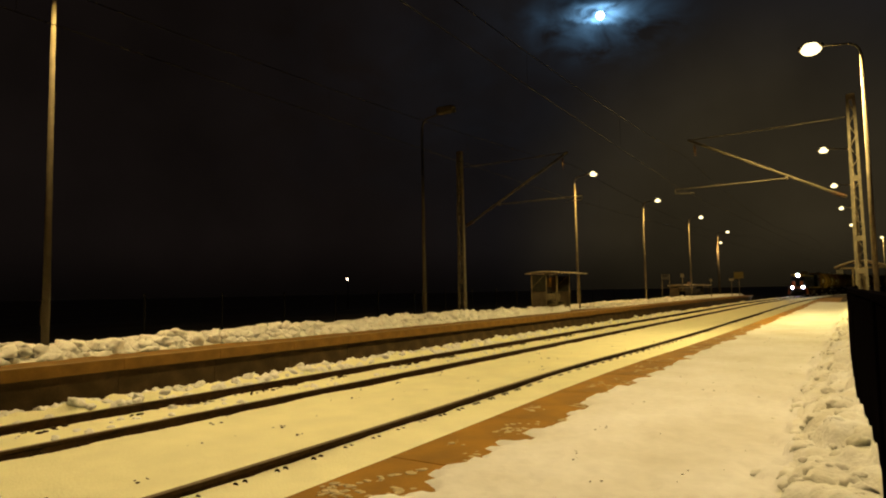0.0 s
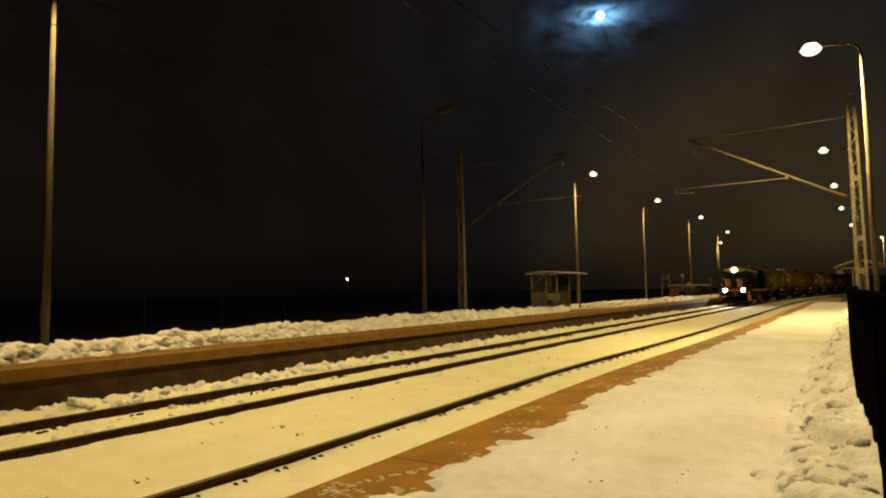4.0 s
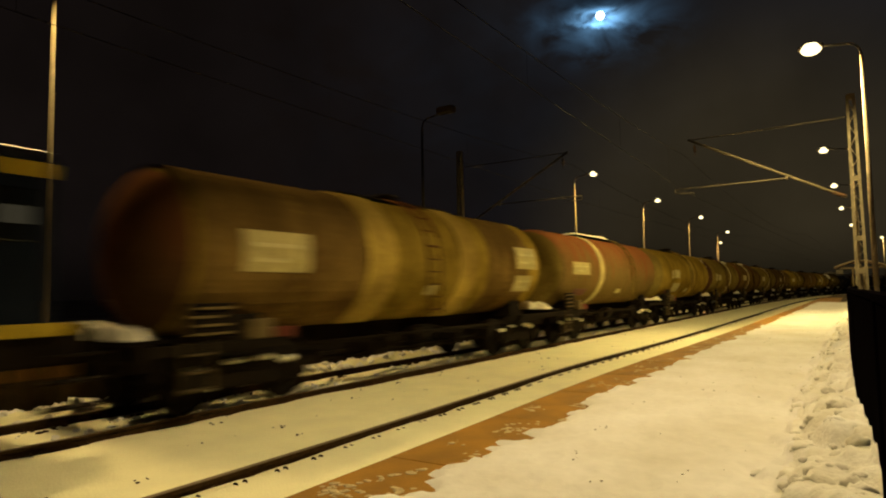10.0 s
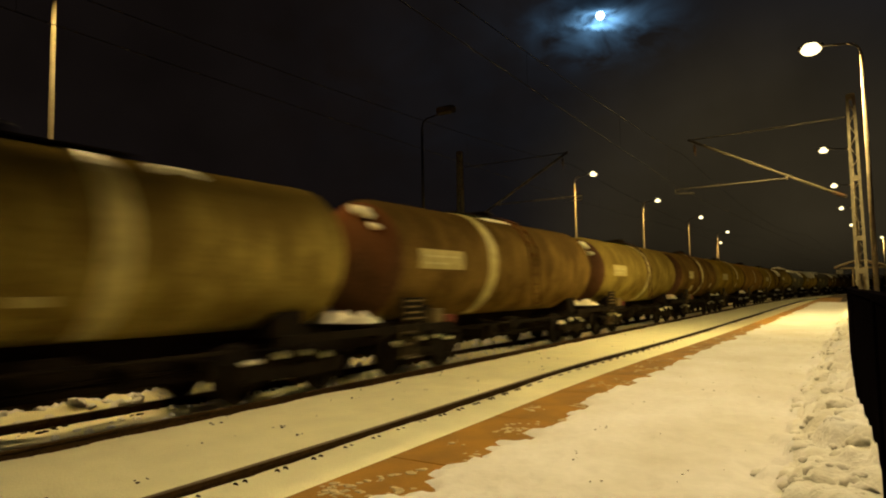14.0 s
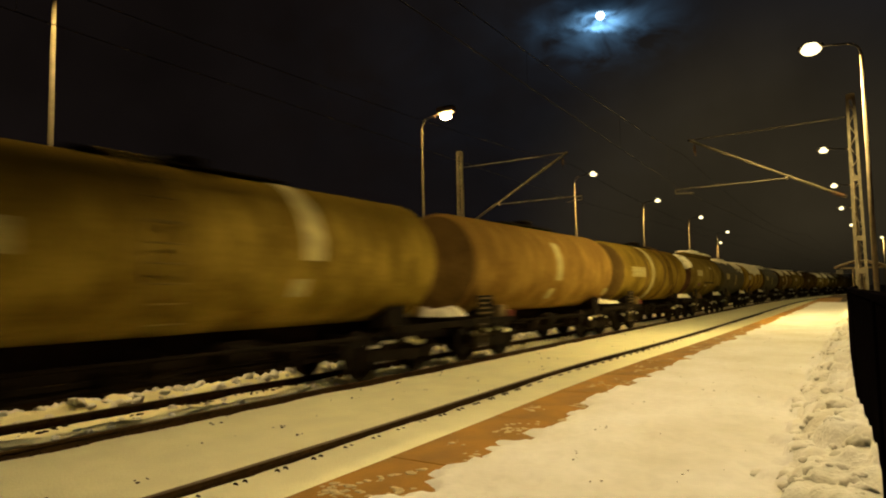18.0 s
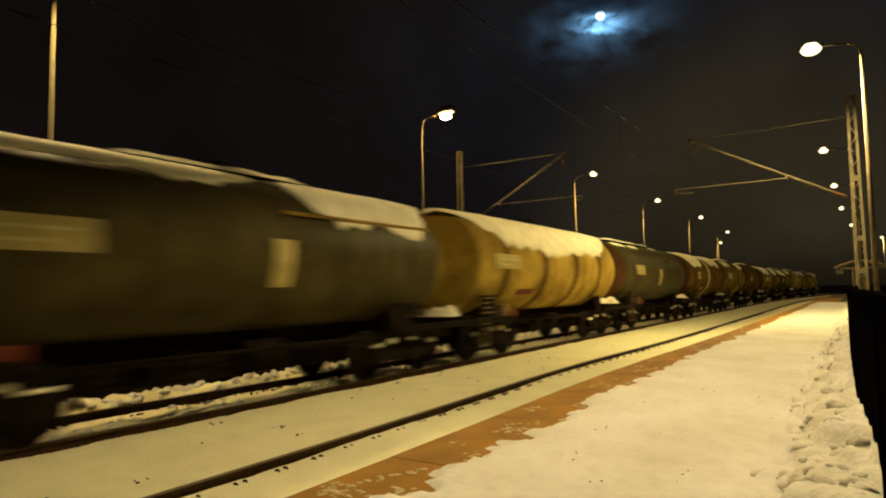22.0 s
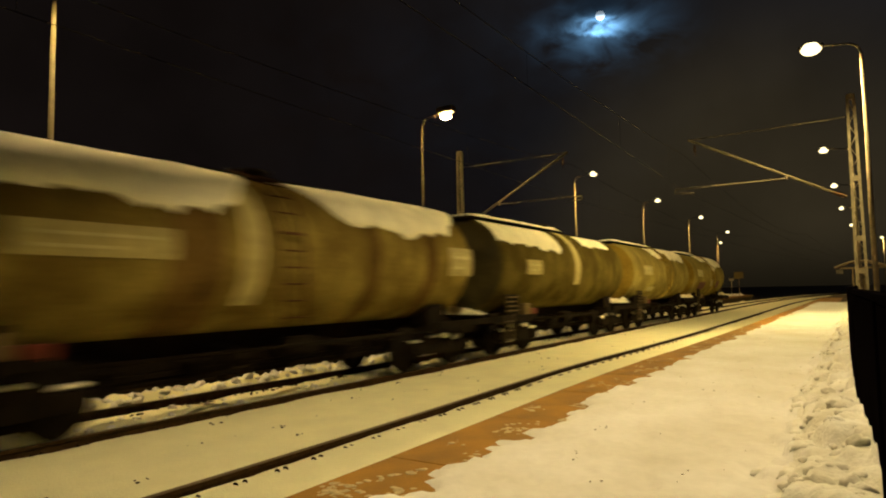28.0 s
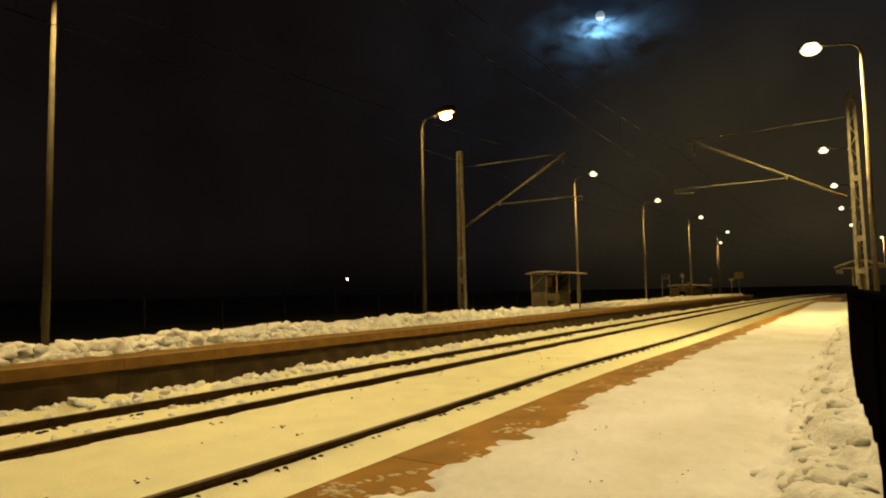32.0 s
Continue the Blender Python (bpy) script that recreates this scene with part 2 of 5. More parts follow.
# ---- platforms ----
PYS = [-30.0, -24.0, -18.0, -12.0] + steps(-6.0, 60.0, 0.5, 1.01, 1.0) + steps(61, 84, 1.0, 1.0, 1.0)
near_platform = empty("platform", pose(0, 0, 0), "near platform of reddish concrete under trodden snow", "platform", kind="structure")
ribbon("core", [(XP + 0.22, -0.5), (0.6, -0.5), (0.6, ZP - 0.03), (XP + 0.22, ZP - 0.03)], PYS, edge_x, CONCRETE, near_platform)
far_platform = empty("platform", pose(0, 0, 0), "far platform of reddish concrete, its track side swept clear", "platform", kind="structure")
ribbon("core", [(XF - 0.30, -0.5), (XF - 0.30, ZP - 0.03), (-15.6, ZP - 0.03), (-15.6, -0.5)], PYS, bend, CONCRETE, far_platform)


for soft in (SNOW, SNOW_BANK):
    b = soft.node_tree.nodes["Principled BSDF"]
    b.inputs["Subsurface Weight"].default_value, b.inputs["Subsurface Scale"].default_value = 0.5, 0.03
    b.inputs["Subsurface Radius"].default_value = (1, 1, 1)
PAINT = mat("worn_white_paint", (0.34, 0.23, 0.10), 0.6, vary=0.35, scale=4, fine=70, bump=0.1)


def slab_mesh(w, l, t, material):
    bm = bmesh.new()
    box(bm, -w / 2, w / 2, -l / 2 + 0.0025, l / 2 - 0.0025, -t, 0, 0.006)
    me = bpy.data.meshes.new("slab")
    bm.to_mesh(me)
    bm.free()
    me.materials.append(material)
    return me


def lay(mesh, name, x, off, y0, y1, step, z, parent, tilt=0.25):
    rng = random.Random(int(abs(x) * 100))
    y = y0
    while y < y1:
        ob = new(name, mesh)
        ob.parent = parent
        a = math.degrees(math.atan2(off(y - step / 2) - off(y + step / 2), step))
        ob.matrix_basis = pose(x + off(y), y, z + rng.uniform(-0.003, 0.003), rng.uniform(-tilt, tilt) * 0.4, rng.uniform(-tilt, tilt), a)
        y += step


lay(slab_mesh(0.80, 1.5, 0.16, PAVER), "edge_slab", XP + 0.40, edge_x, -29.0, 62.0, 1.5, ZP, near_platform)
lay(slab_mesh(0.80, 1.5, 0.12, PAVER), "paving_slab", XP + 1.21, edge_x, -29.0, 62.0, 1.5, ZP - 0.002, near_platform)
lay(slab_mesh(0.50, 2.0, 0.20, FASCIA), "edge_slab", XF - 0.25, bend, -29.0, 84.0, 2.0, ZP, far_platform)
lay(slab_mesh(0.90, 2.0, 0.10, FASCIA), "paving_slab", XF - 0.96, bend, -29.0, 84.0, 2.0, ZP - 0.002, far_platform)
lay(slab_mesh(0.10, 2.0, 1.0, CONCRETE), "wall_panel", XF - 0.24, bend, -29.0, 84.0, 2.0, ZP - 0.21, far_platform, 0.0)
ribbon("white_line", [(XF - 0.12, ZP - 0.02), (XF - 0.12, ZP + 0.004), (XF - 0.02, ZP + 0.004), (XF - 0.02, ZP - 0.02)], PYS, bend, PAINT, far_platform, "worn pale line along the platform edge")


def snow_edge(y):
    return -2.08 + 0.26 * fbm(y * 0.9, 3.1) + 0.26 * fbm(y * 3.1, 8.2) + 0.20 * fbm(y * 9.0, 5.5) + 0.14 * fbm(y * 24.0, 2.5)


def fence_x(y):
    return 0.045 + 0.075 * sm(8.0, 2.0, y) + edge_x(y) * 0.5


def bank_foot(y):
    return -0.40 - 0.004 * min(y, 20) + 0.05 * fbm(y * 0.9, 1.7)


def clods(seed):
    """Rounded blocks of ploughed snow: centre, half sizes, turn, height; binned along the platform."""
    rng = random.Random(seed)
    bins = {}
    y = 0.3
    while y < 62:
        for _ in range(3):
            u = rng.random()
            x = -0.36 + 0.60 * u
            a = rng.uniform(0.07, 0.20) * (0.75 + 0.5 * u)
            c = (x, y + rng.uniform(-0.1, 0.1), a, a * rng.uniform(0.6, 1.1), rng.uniform(-0.7, 0.7), rng.uniform(0.5, 1.1) * (0.05 + 0.20 * sm(0.0, 0.75, u)), rng.uniform(-0.35, 0.35))
            for k in (-1, 0, 1):
                bins.setdefault(int(c[1] * 2) + k, []).append(c)
        y += 0.11
    return bins


CLODS = clods(21)


def clod_z(x, y):
    best = 0.0
    for cx, cy, a, b, q, h, lean in CLODS.get(int(y * 2), ()):
        dx, dy = x - cx, y - cy
        if abs(dx) > 0.35 or abs(dy) > 0.35:
            continue
        u, v = (dx * math.cos(q) + dy * math.sin(q)) / a, (dy * math.cos(q) - dx * math.sin(q)) / b
        d = u ** 4 + v ** 4
        if d < 1:
            best = max(best, (1 + lean * u * 0.5) * h * (1 - d) ** 0.36)
    return best


def footprints(seed):
    """Old, blurred footprints along the platform: centre and turn, binned along y."""
    prng, bins = random.Random(seed), {}
    for lane in (-1.55, -1.2, -0.9, -0.65):
        y, side = 0.9 + prng.random(), 1
        while y < 14:
            c = (lane + 0.09 * side + prng.uniform(-0.07, 0.07), y, prng.uniform(-0.3, 0.3), prng.uniform(0.006, 0.017))
            for k in (-1, 0, 1):
                bins.setdefault(int(y * 2) + k, []).append(c)
            y += prng.uniform(0.32, 0.62)
            side = -side
    return bins


PRINTS = footprints(9)


def print_z(x, y):
    z = 0.0
    for cx, cy, q, deep in PRINTS.get(int(y * 2), ()):
        dx, dy = x - cx, y - cy
        if abs(dx) < 0.3 and abs(dy) < 0.4:
            u, v = (dx * math.cos(q) + dy * math.sin(q)) / 0.075, (dy * math.cos(q) - dx * math.sin(q)) / 0.17
            d = u * u + v * v
            z += deep * (0.45 * math.exp(-(d - 1.6) ** 2) - math.exp(-d * d))
    return z


def snow_z(x, y):
    """Trodden snow on the near platform, banked up against the fence."""
    e = snow_edge(y)
    z = ZP - 0.02 + 0.05 * sm(e - 0.03, e + 0.10, x) + 0.016 * fbm(x * 2.2, y * 1.4) + 0.016 * fbm(x * 6, y * 4, 4) + 0.012 * fbm(x * 15, y * 11, 2) + print_z(x, y)
    foot = bank_foot(y)
    k = sm(foot, foot + 0.42, x)
    if x > foot - 0.2:
        z += k * (0.07 + 0.03 * fbm(x * 3, y * 2)) + max(0.0, clod_z(x, y) - 0.05 * k) + 0.014 * k * fbm(x * 14, y * 12, 3)
    if y > 44:
        z -= 0.07 * sm(44, 47, y + fbm(x * 0.8, y * 0.8) * 3) * (1 - k)
    return z


SXS = [-2.5 + 0.022 * i for i in range(40)] + [-1.62 + 0.03 * i for i in range(34)] + [-0.60 + 0.018 * i for i in range(47)]
platform_snow = tagged(sheet("platform_snow", SXS, [-29.5 + 1.0 * i for i in range(28)] + [-1.5 + 0.25 * i for i in range(9)] + steps(0.8, 30.0, 0.03, 1.006, 0.3) + steps(30.5, 62.0, 0.4, 1.02, 1.0), snow_z, TRODDEN, shift=lambda y: edge_x(y) * 0.6), "trodden snow with a ploughed bank along the fence", "snow", kind="stuff")
BANK = mat("dirty_bank_snow", (0.78, 0.765, 0.71), 0.85, vary=0.14, scale=2.6, fine=26, bump=0.45, dist=0.03, tint=(0.70, 0.665, 0.55), spec=0.1)
b = BANK.node_tree.nodes["Principled BSDF"]
b.inputs["Subsurface Weight"].default_value, b.inputs["Subsurface Scale"].default_value = 0.5, 0.03
b.inputs["Subsurface Radius"].default_value = (1, 1, 1)
platform_snow.data.materials.append(BANK)
for p in platform_snow.data.polygons:
    cx, cy = p.center.x - edge_x(p.center.y) * 0.6, p.center.y
    if cx > bank_foot(cy) + 0.10 + 0.10 * fbm(cx * 5, cy * 5):
        p.material_index = 1


def far_snow_z(x, y):
    f = -11.75 + 0.25 * fbm(y * 0.5, 6.0)
    hut = sm(29.2, 29.8, y) * sm(34.0, 33.4, y)
    f = lerp(f, -15.3, hut)
    k = sm(f + 0.05, f - 0.55, x) * sm(-16.6, -14.0, x)
    tall = 0.03 + 0.20 * max(0.0, 0.5 + fbm(y * 0.40, 2.0) * 1.9)
    ragged = 0.09 * billow(x * 1.7, y * 1.5, 1) + 0.06 * fbm(x * 5, y * 5, 2)
    return ZP - 0.03 + k * (tall + ragged)


FXS = [-16.8 + 0.25 * i for i in range(12)] + [-13.8 + 0.055 * i for i in range(47)]
tagged(sheet("ploughed_bank", FXS, [-29.5 + 0.5 * i for i in range(62)] + steps(2.0, 40.0, 0.055, 1.004, 0.3) + steps(40.5, 84, 0.4, 1.02, 1.0), far_snow_z, SNOW_BANK, shift=bend), "lumpy bank of ploughed snow along the far platform", "snow bank", kind="stuff")


def chunk_shapes(n, sub):
    """Broken, crusted lumps of ploughed snow, as vertex arrays on one topology."""
    out = []
    for k in range(n):
        bm = bmesh.new()
        bmesh.ops.create_icosphere(bm, subdivisions=sub, radius=1)
        for v in bm.verts:
            p = v.co.copy()
            d = 0.86 + 0.42 * noise.noise(p * 1.2 + Vector((k * 5.1, 0, 0))) + 0.42 * abs(noise.noise(p * 2.3 + Vector((0, k * 3.7, 0))))
            if sub > 2:
                d += 0.26 * abs(noise.noise(p * 5.0 + Vector((k * 2.3, 0, 1)))) + 0.10 * noise.noise(p * 11.0)
            v.co = Vector((p.x * d, p.y * d, p.z * d * 0.9))
        out.append(np.array([v.co[:] for v in bm.verts]))
        fs = [[v.index for v in f.verts] for f in bm.faces]
        bm.free()
    return out, np.array(fs)


COARSE, FINE = chunk_shapes(10, 2), chunk_shapes(8, 3)


def lumps(name, places, material, label, category, flat=1.0, near=0.0):
    """Many snow lumps (x, y, z, size) in one mesh; those before near are finer."""
    rng = random.Random(len(places))
    vs, fs, count = [], [], 0
    for i, (x, y, z, r) in enumerate(places):
        shapes, faces = FINE if y < near and r > 0.05 else COARSE
        q = Euler((rng.uniform(-0.5, 0.5) * flat, rng.uniform(-0.5, 0.5) * flat, rng.uniform(0, 6.3))).to_matrix()
        sc = np.array([rng.uniform(0.8, 1.25), rng.uniform(0.8, 1.25), rng.uniform(0.7, 1.0) * flat]) * r
        vs.append((shapes[i % len(shapes)] * sc) @ np.array(q).T + np.array((x, y, z)))
        fs.append(faces + count)
        count += len(shapes[0])
    me = bpy.data.meshes.new(name)
    me.from_pydata(np.concatenate(vs).tolist(), [], np.concatenate(fs).tolist())
    me.materials.append(material)
    me.polygons.foreach_set("use_smooth", [True] * len(me.polygons))
    return tagged(new(name, me), label, category, kind="stuff")


rng = random.Random(5)
P = []
y = -1.0
while y < 60:
    f = -11.75 + 0.25 * fbm(y * 0.5, 6.0)
    for k in range(7 if y < 40 else 2):
        u = rng.random()
        x = f - 0.08 - 1.3 * u
        if 29.3 < y < 33.9 and x > -15.4:
            continue
        r = rng.uniform(0.06, 0.16) * (1.2 if y > 40 else 1)
        P.append((x + bend(y), y + rng.uniform(-0.1, 0.1), far_snow_z(x, y) + r * (0.12 if u > 0.15 else -0.2), r))
    # larger clods along the crest
    for k in range(2 if y < 40 else 0):
        x = f - 0.28 - 0.5 * rng.random()
        if not (29.3 < y < 33.9) and rng.random() < 0.55 + 0.4 * fbm(y * 0.9, 2.0):
            r = rng.uniform(0.10, 0.20)
            P.append((x + bend(y), y + rng.uniform(-0.08, 0.08), far_snow_z(x, y) + r * 0.35, r))
    y += 0.16 if y < 40 else 0.4
lumps("ploughed_chunks", P, SNOW, "broken lumps of ploughed snow beyond the far track", "snow lumps", near=20)
P = []
y = 1.0
while y < 45:
    for k in range(3):
        x = XF + rng.uniform(0.10, 0.98)
        if rng.random() < 0.35:
            x = XT + rng.uniform(-0.45, 0.5)
        r = rng.uniform(0.04, 0.13) * (0.55 if x > XF + 1.0 else 1.0)
        P.append((x, y + rng.uniform(-0.15, 0.15), bed_z(x, y) - r * 0.15, r))
    y += 0.13 if y < 25 else 0.25
lumps("trackside_chunks", P, SNOW, "small lumps of dirty snow along the far track", "snow lumps", near=16)
P = []
y = 1.4
while y < 50:
    foot = bank_foot(y)
    x = foot + rng.uniform(-0.12, 0.10)
    r = rng.uniform(0.012, 0.045)
    P.append((x + edge_x(y) * 0.6, y, snow_z(x, y) - r * 0.65, r))
    y += rng.uniform(0.1, 0.5)
y = 0.6
while y < 40:
    for _ in range(5 if y < 14 else 3):
        x = bank_foot(y) + 0.06 + 0.62 * rng.random() ** 0.8
        r = rng.uniform(0.022, 0.062)
        if x < 0.10 - r and edge_x(y) * 0.6 + x + r * 1.4 < fence_x(y):
            P.append((x + edge_x(y) * 0.6, y + rng.uniform(-0.1, 0.1), snow_z(x, y) - r * rng.uniform(0.4, 0.9), r))
    y += 0.10 if y < 14 else 0.16
P.append((-0.50, 3.91, snow_z(-0.47, 3.9) + 0.01, 0.042))
lumps("platform_chunks", P, BANK, "lumps of cleared snow against the dark fence", "snow lumps", near=14)

# ---- street lamps ----
def street_lamp(x, y, side, lit, label, power=3000, color=SODIUM, cone=168, steel=None, lean=0.0, swing=0.0):
    """A tapered pole with a short curved arm; side is +1 where the arm points to +x."""
    top = empty("street_lamp", pose(x, y, ZP), label, "street lamp", "platform street lamps")
    bm = bmesh.new()
    rod(bm, (0, 0, -1.25), (0, 0, 8.1), 0.090, 0.048, 14)
    pole = part("pole", bm, steel or POLE, top)
    bm = bmesh.new()
    box(bm, -0.05, 0.05, -0.105, -0.085, 0.5, 0.95, 0.004)
    part("pole_door", bm, steel or POLE, pole)
    bm = bmesh.new()
    pts = [(0, 0, 8.1)] + [(side * 0.35 * (1 - math.cos(q)), 0, 8.1 + 0.42 * math.sin(q)) for q in [math.pi / 2 * k / 6 for k in range(1, 7)]] + [(side * 0.95, 0, 8.60)]
    pipe(bm, pts, 0.032, 8)
    part("arm", bm, steel or POLE, top)
    bm = bmesh.new()
    t = bmesh.new()
    box(t, -0.40, 0.30, -0.14, 0.14, 0.0, 0.13, 0.04) if lit else box(t, -0.40, 0.40, -0.19, 0.19, 0.0, 0.30, 0.06)
    for v in t.verts:
        v.co.z *= 1 - 0.08 * abs(v.co.x) / 0.36 if v.co.z > 0.05 else 1
    merge(bm, t, Matrix.Translation((side * 1.25, 0, 8.57)))
    head = part("lamp_head", bm, steel or POLE, top)
    bm = bmesh.new()
    if lit:
        # bowl made oversize: its glowing shape stands in for the lamp's glare
        bmesh.ops.create_uvsphere(bm, u_segments=18, v_segments=10, radius=1, matrix=Matrix.LocRotScale((side * 1.30, 0, 8.57), None, (0.30, 0.26, 0.20) if y < 30 else (0.24, 0.20, 0.17)))
        part("lamp_glass", bm, LAMPGLASS, head, "glowing lamp bowl, oversized to stand for its glare")
        lamp_light(x + side * 1.30, y, ZP + 8.30, power, color, cone, lean, swing)
        return top, None
    # added always-glowing bulb, hidden inside an enlarged head until it moves down
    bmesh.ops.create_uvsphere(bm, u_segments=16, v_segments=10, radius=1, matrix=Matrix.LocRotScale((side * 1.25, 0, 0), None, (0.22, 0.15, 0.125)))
    slide_bulb = part("slide_bulb", bm, SLIDE_BULB, top, "always-lit bulb that slides out to imitate switching on")
    return top, slide_bulb


# the same pole steel, its colour darkened to offset the close lamps' light
DIM_POLE = mat("dimmed_pole_steel", (0.062, 0.049, 0.030), 0.8, 0.0, spec=0.1, vary=0.25, scale=4, fine=60, bump=0.1)
GREY_POLE = mat("galvanised_pole", (0.20, 0.165, 0.115), 0.75, 0.0, spec=0.15, vary=0.25, scale=4, fine=60, bump=0.1)
POLE = mat("pole_steel", (0.26, 0.21, 0.14), 0.7, 0.0, spec=0.2, vary=0.25, scale=4, fine=60, bump=0.1)
SLIDE_BULB = glow("always_lit_bulb", (1.0, 0.72, 0.27), 950)
for x, y, power, color in ((0.58, 5.2, 1740, PALE), (0.58, 22.4, 4700, SODIUM), (0.32, 39.9, 850, SODIUM), (0.50, 54.8, 500, SODIUM), (0.62, 71.5, 600, SODIUM), (0.58, 92.8, 700, SODIUM), (1.04, 121.3, 800, SODIUM)):
    street_lamp(x + bend(y), y, -1 if y < 100 else -0.12, True, "tall galvanised street lamp lit yellow behind the fence", power, color, 120 if color == PALE else 168, lean=16.0 if color == PALE else 0.0, swing=-3.0 if color == PALE else 0.0)
slide_bulb = None
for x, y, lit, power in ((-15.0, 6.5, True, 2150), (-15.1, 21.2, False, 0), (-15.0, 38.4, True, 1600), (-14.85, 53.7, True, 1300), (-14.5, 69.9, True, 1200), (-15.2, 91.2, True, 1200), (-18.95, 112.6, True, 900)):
    _, late = street_lamp(x, y, 1 if y < 100 else 0.5, lit, "tall galvanised street lamp lit yellow in the snow bank" if lit else "tall galvanised street lamp that comes on late", power, (1.0, 0.70, 0.27) if y < 10 else AMBER, 146 if y < 10 else 168, DIM_POLE if y < 30 else GREY_POLE)
    slide_bulb = late or slide_bulb


# ---- sky: moon and drifting cloud ----
SKY_EYE = Vector((0, 0, 1.72))
MOON_WAY = Vector((-0.2904, 0.8670, 0.4040)).normalized()
bm = bmesh.new()
bmesh.ops.create_uvsphere(bm, u_segments=32, v_segments=16, radius=13.5)
moon = part("moon", bm, glow("moonlit_disc", (0.80, 0.93, 1.0), 1.8))
moon.matrix_basis = Matrix.Translation(SKY_EYE + MOON_WAY * 2000)
tagged(moon, "bright full moon behind thin drifting cloud", "moon", kind="structure")


def cloud_material():
    m = bpy.data.materials.new("painted_moonglow")
    m.use_nodes = True
    n, l = m.node_tree.nodes, m.node_tree.links
    n.remove(n["Principled BSDF"])
    tc, sep = n.new("ShaderNodeTexCoord"), n.new("ShaderNodeSeparateXYZ")
    l.new(tc.outputs["Object"], sep.inputs[0])

    def math_node(op, a, b=None):
        k = n.new("ShaderNodeMath")
        k.operation = op
        for i, v in enumerate((a, b)):
            if v is None:
                continue
            if isinstance(v, (int, float)):
                k.inputs[i].default_value = v
            else:
                l.new(v, k.inputs[i])
        return k.outputs[0]

    def blob(cx, cy, sx, sy):
        dx = math_node("DIVIDE", math_node("SUBTRACT", sep.outputs[0], cx), sx)
        dy = math_node("DIVIDE", math_node("SUBTRACT", sep.outputs[1], cy), sy)
        r2 = math_node("ADD", math_node("MULTIPLY", dx, dx), math_node("MULTIPLY", dy, dy))
        return math_node("POWER", 2.718, math_node("MULTIPLY", r2, -1.0))

    def cloud(scale, detail, lo, hi, stretch):
        mp, t, r = n.new("ShaderNodeMapping"), n.new("ShaderNodeTexNoise"), n.new("ShaderNodeMapRange")
        mp.inputs["Scale"].default_value = (1, stretch, 1)
        mp.inputs["Rotation"].default_value = (0, 0, radians(-14))
        t.inputs["Scale"].default_value, t.inputs["Detail"].default_value, t.inputs["Distortion"].default_value = scale, detail, 0.6
        r.inputs[1].default_value, r.inputs[2].default_value = lo, hi
        l.new(tc.outputs["Object"], mp.inputs[0])
        l.new(mp.outputs[0], t.inputs["Vector"])
        l.new(t.outputs["Fac"], r.inputs[0])
        return r.outputs[0]

    # moonlight on the cloud is painted as emission blobs about the moon
    core = math_node("MULTIPLY", blob(6, 3, 40, 27), cloud(0.018, 5, 0.32, 0.62, 1.8))
    brim = n.new("ShaderNodeMapRange")
    brim.interpolation_type = "SMOOTHSTEP"
    brim.inputs[1].default_value, brim.inputs[2].default_value, brim.inputs[3].default_value = -18.0, -5.0, 0.10
    ragged = math_node("MULTIPLY", cloud(0.05, 4, 0.3, 0.7, 1.0), 8.0)
    l.new(math_node("ADD", math_node("SUBTRACT", sep.outputs[1], math_node("MULTIPLY", sep.outputs[0], 0.22)), ragged), brim.inputs[0])
    core = math_node("MULTIPLY", core, brim.outputs[0])
    halo = math_node("MULTIPLY", blob(0, 0, 105, 60), cloud(0.011, 5, 0.36, 0.75, 1.6))
    wide = math_node("MULTIPLY", blob(260, -90, 470, 290), cloud(0.006, 5, 0.30, 0.80, 1.5))
    total = math_node("ADD", math_node("MULTIPLY", core, 2.2), math_node("ADD", math_node("MULTIPLY", halo, 0.22), math_node("MULTIPLY", wide, 0.0036)))
    e, tr, add, dark, mix = n.new("ShaderNodeEmission"), n.new("ShaderNodeBsdfTransparent"), n.new("ShaderNodeAddShader"), n.new("ShaderNodeEmission"), n.new("ShaderNodeMixShader")
    e.inputs[0].default_value = (0.24, 0.58, 1.0, 1)
    l.new(total, e.inputs[1])
    l.new(e.outputs[0], add.inputs[0])
    l.new(tr.outputs[0], add.inputs[1])
    dark.inputs[0].default_value, dark.inputs[1].default_value = (0.30, 0.5, 0.8, 1), 0.02
    edge = n.new("ShaderNodeMapRange")
    edge.interpolation_type = "SMOOTHSTEP"
    edge.inputs[1].default_value, edge.inputs[2].default_value = 20.0, 31.0
    edge.inputs[4].default_value = 0.95
    l.new(sep.outputs[1], edge.inputs[0])
    near = math_node("MULTIPLY", edge.outputs[0], blob(0, 50, 90, 60))
    l.new(near, mix.inputs[0])
    l.new(add.outputs[0], mix.inputs[1])
    l.new(dark.outputs[0], mix.inputs[2])
    l.new(mix.outputs[0], n["Material Output"].inputs[0])
    return m


bm = bmesh.new()
bmesh.ops.create_grid(bm, x_segments=24, y_segments=16, size=1, matrix=Matrix.Diagonal((1700, 1000, 1, 1)))
for v in bm.verts:
    v.co.z = 12 * noise.noise(v.co * 0.004)
cloud_bank = tagged(part("cloud_bank", bm, cloud_material()), "thin night cloud with the moon's blue glow painted in", "cloud", kind="structure")
SKY_TURN = MOON_WAY.to_track_quat("Z", "Y").to_matrix().to_4x4()


def cloud_pose(drop):
    return Matrix.Translation(SKY_EYE + MOON_WAY * 1500) @ SKY_TURN @ Matrix.Translation((0, -drop, 0))


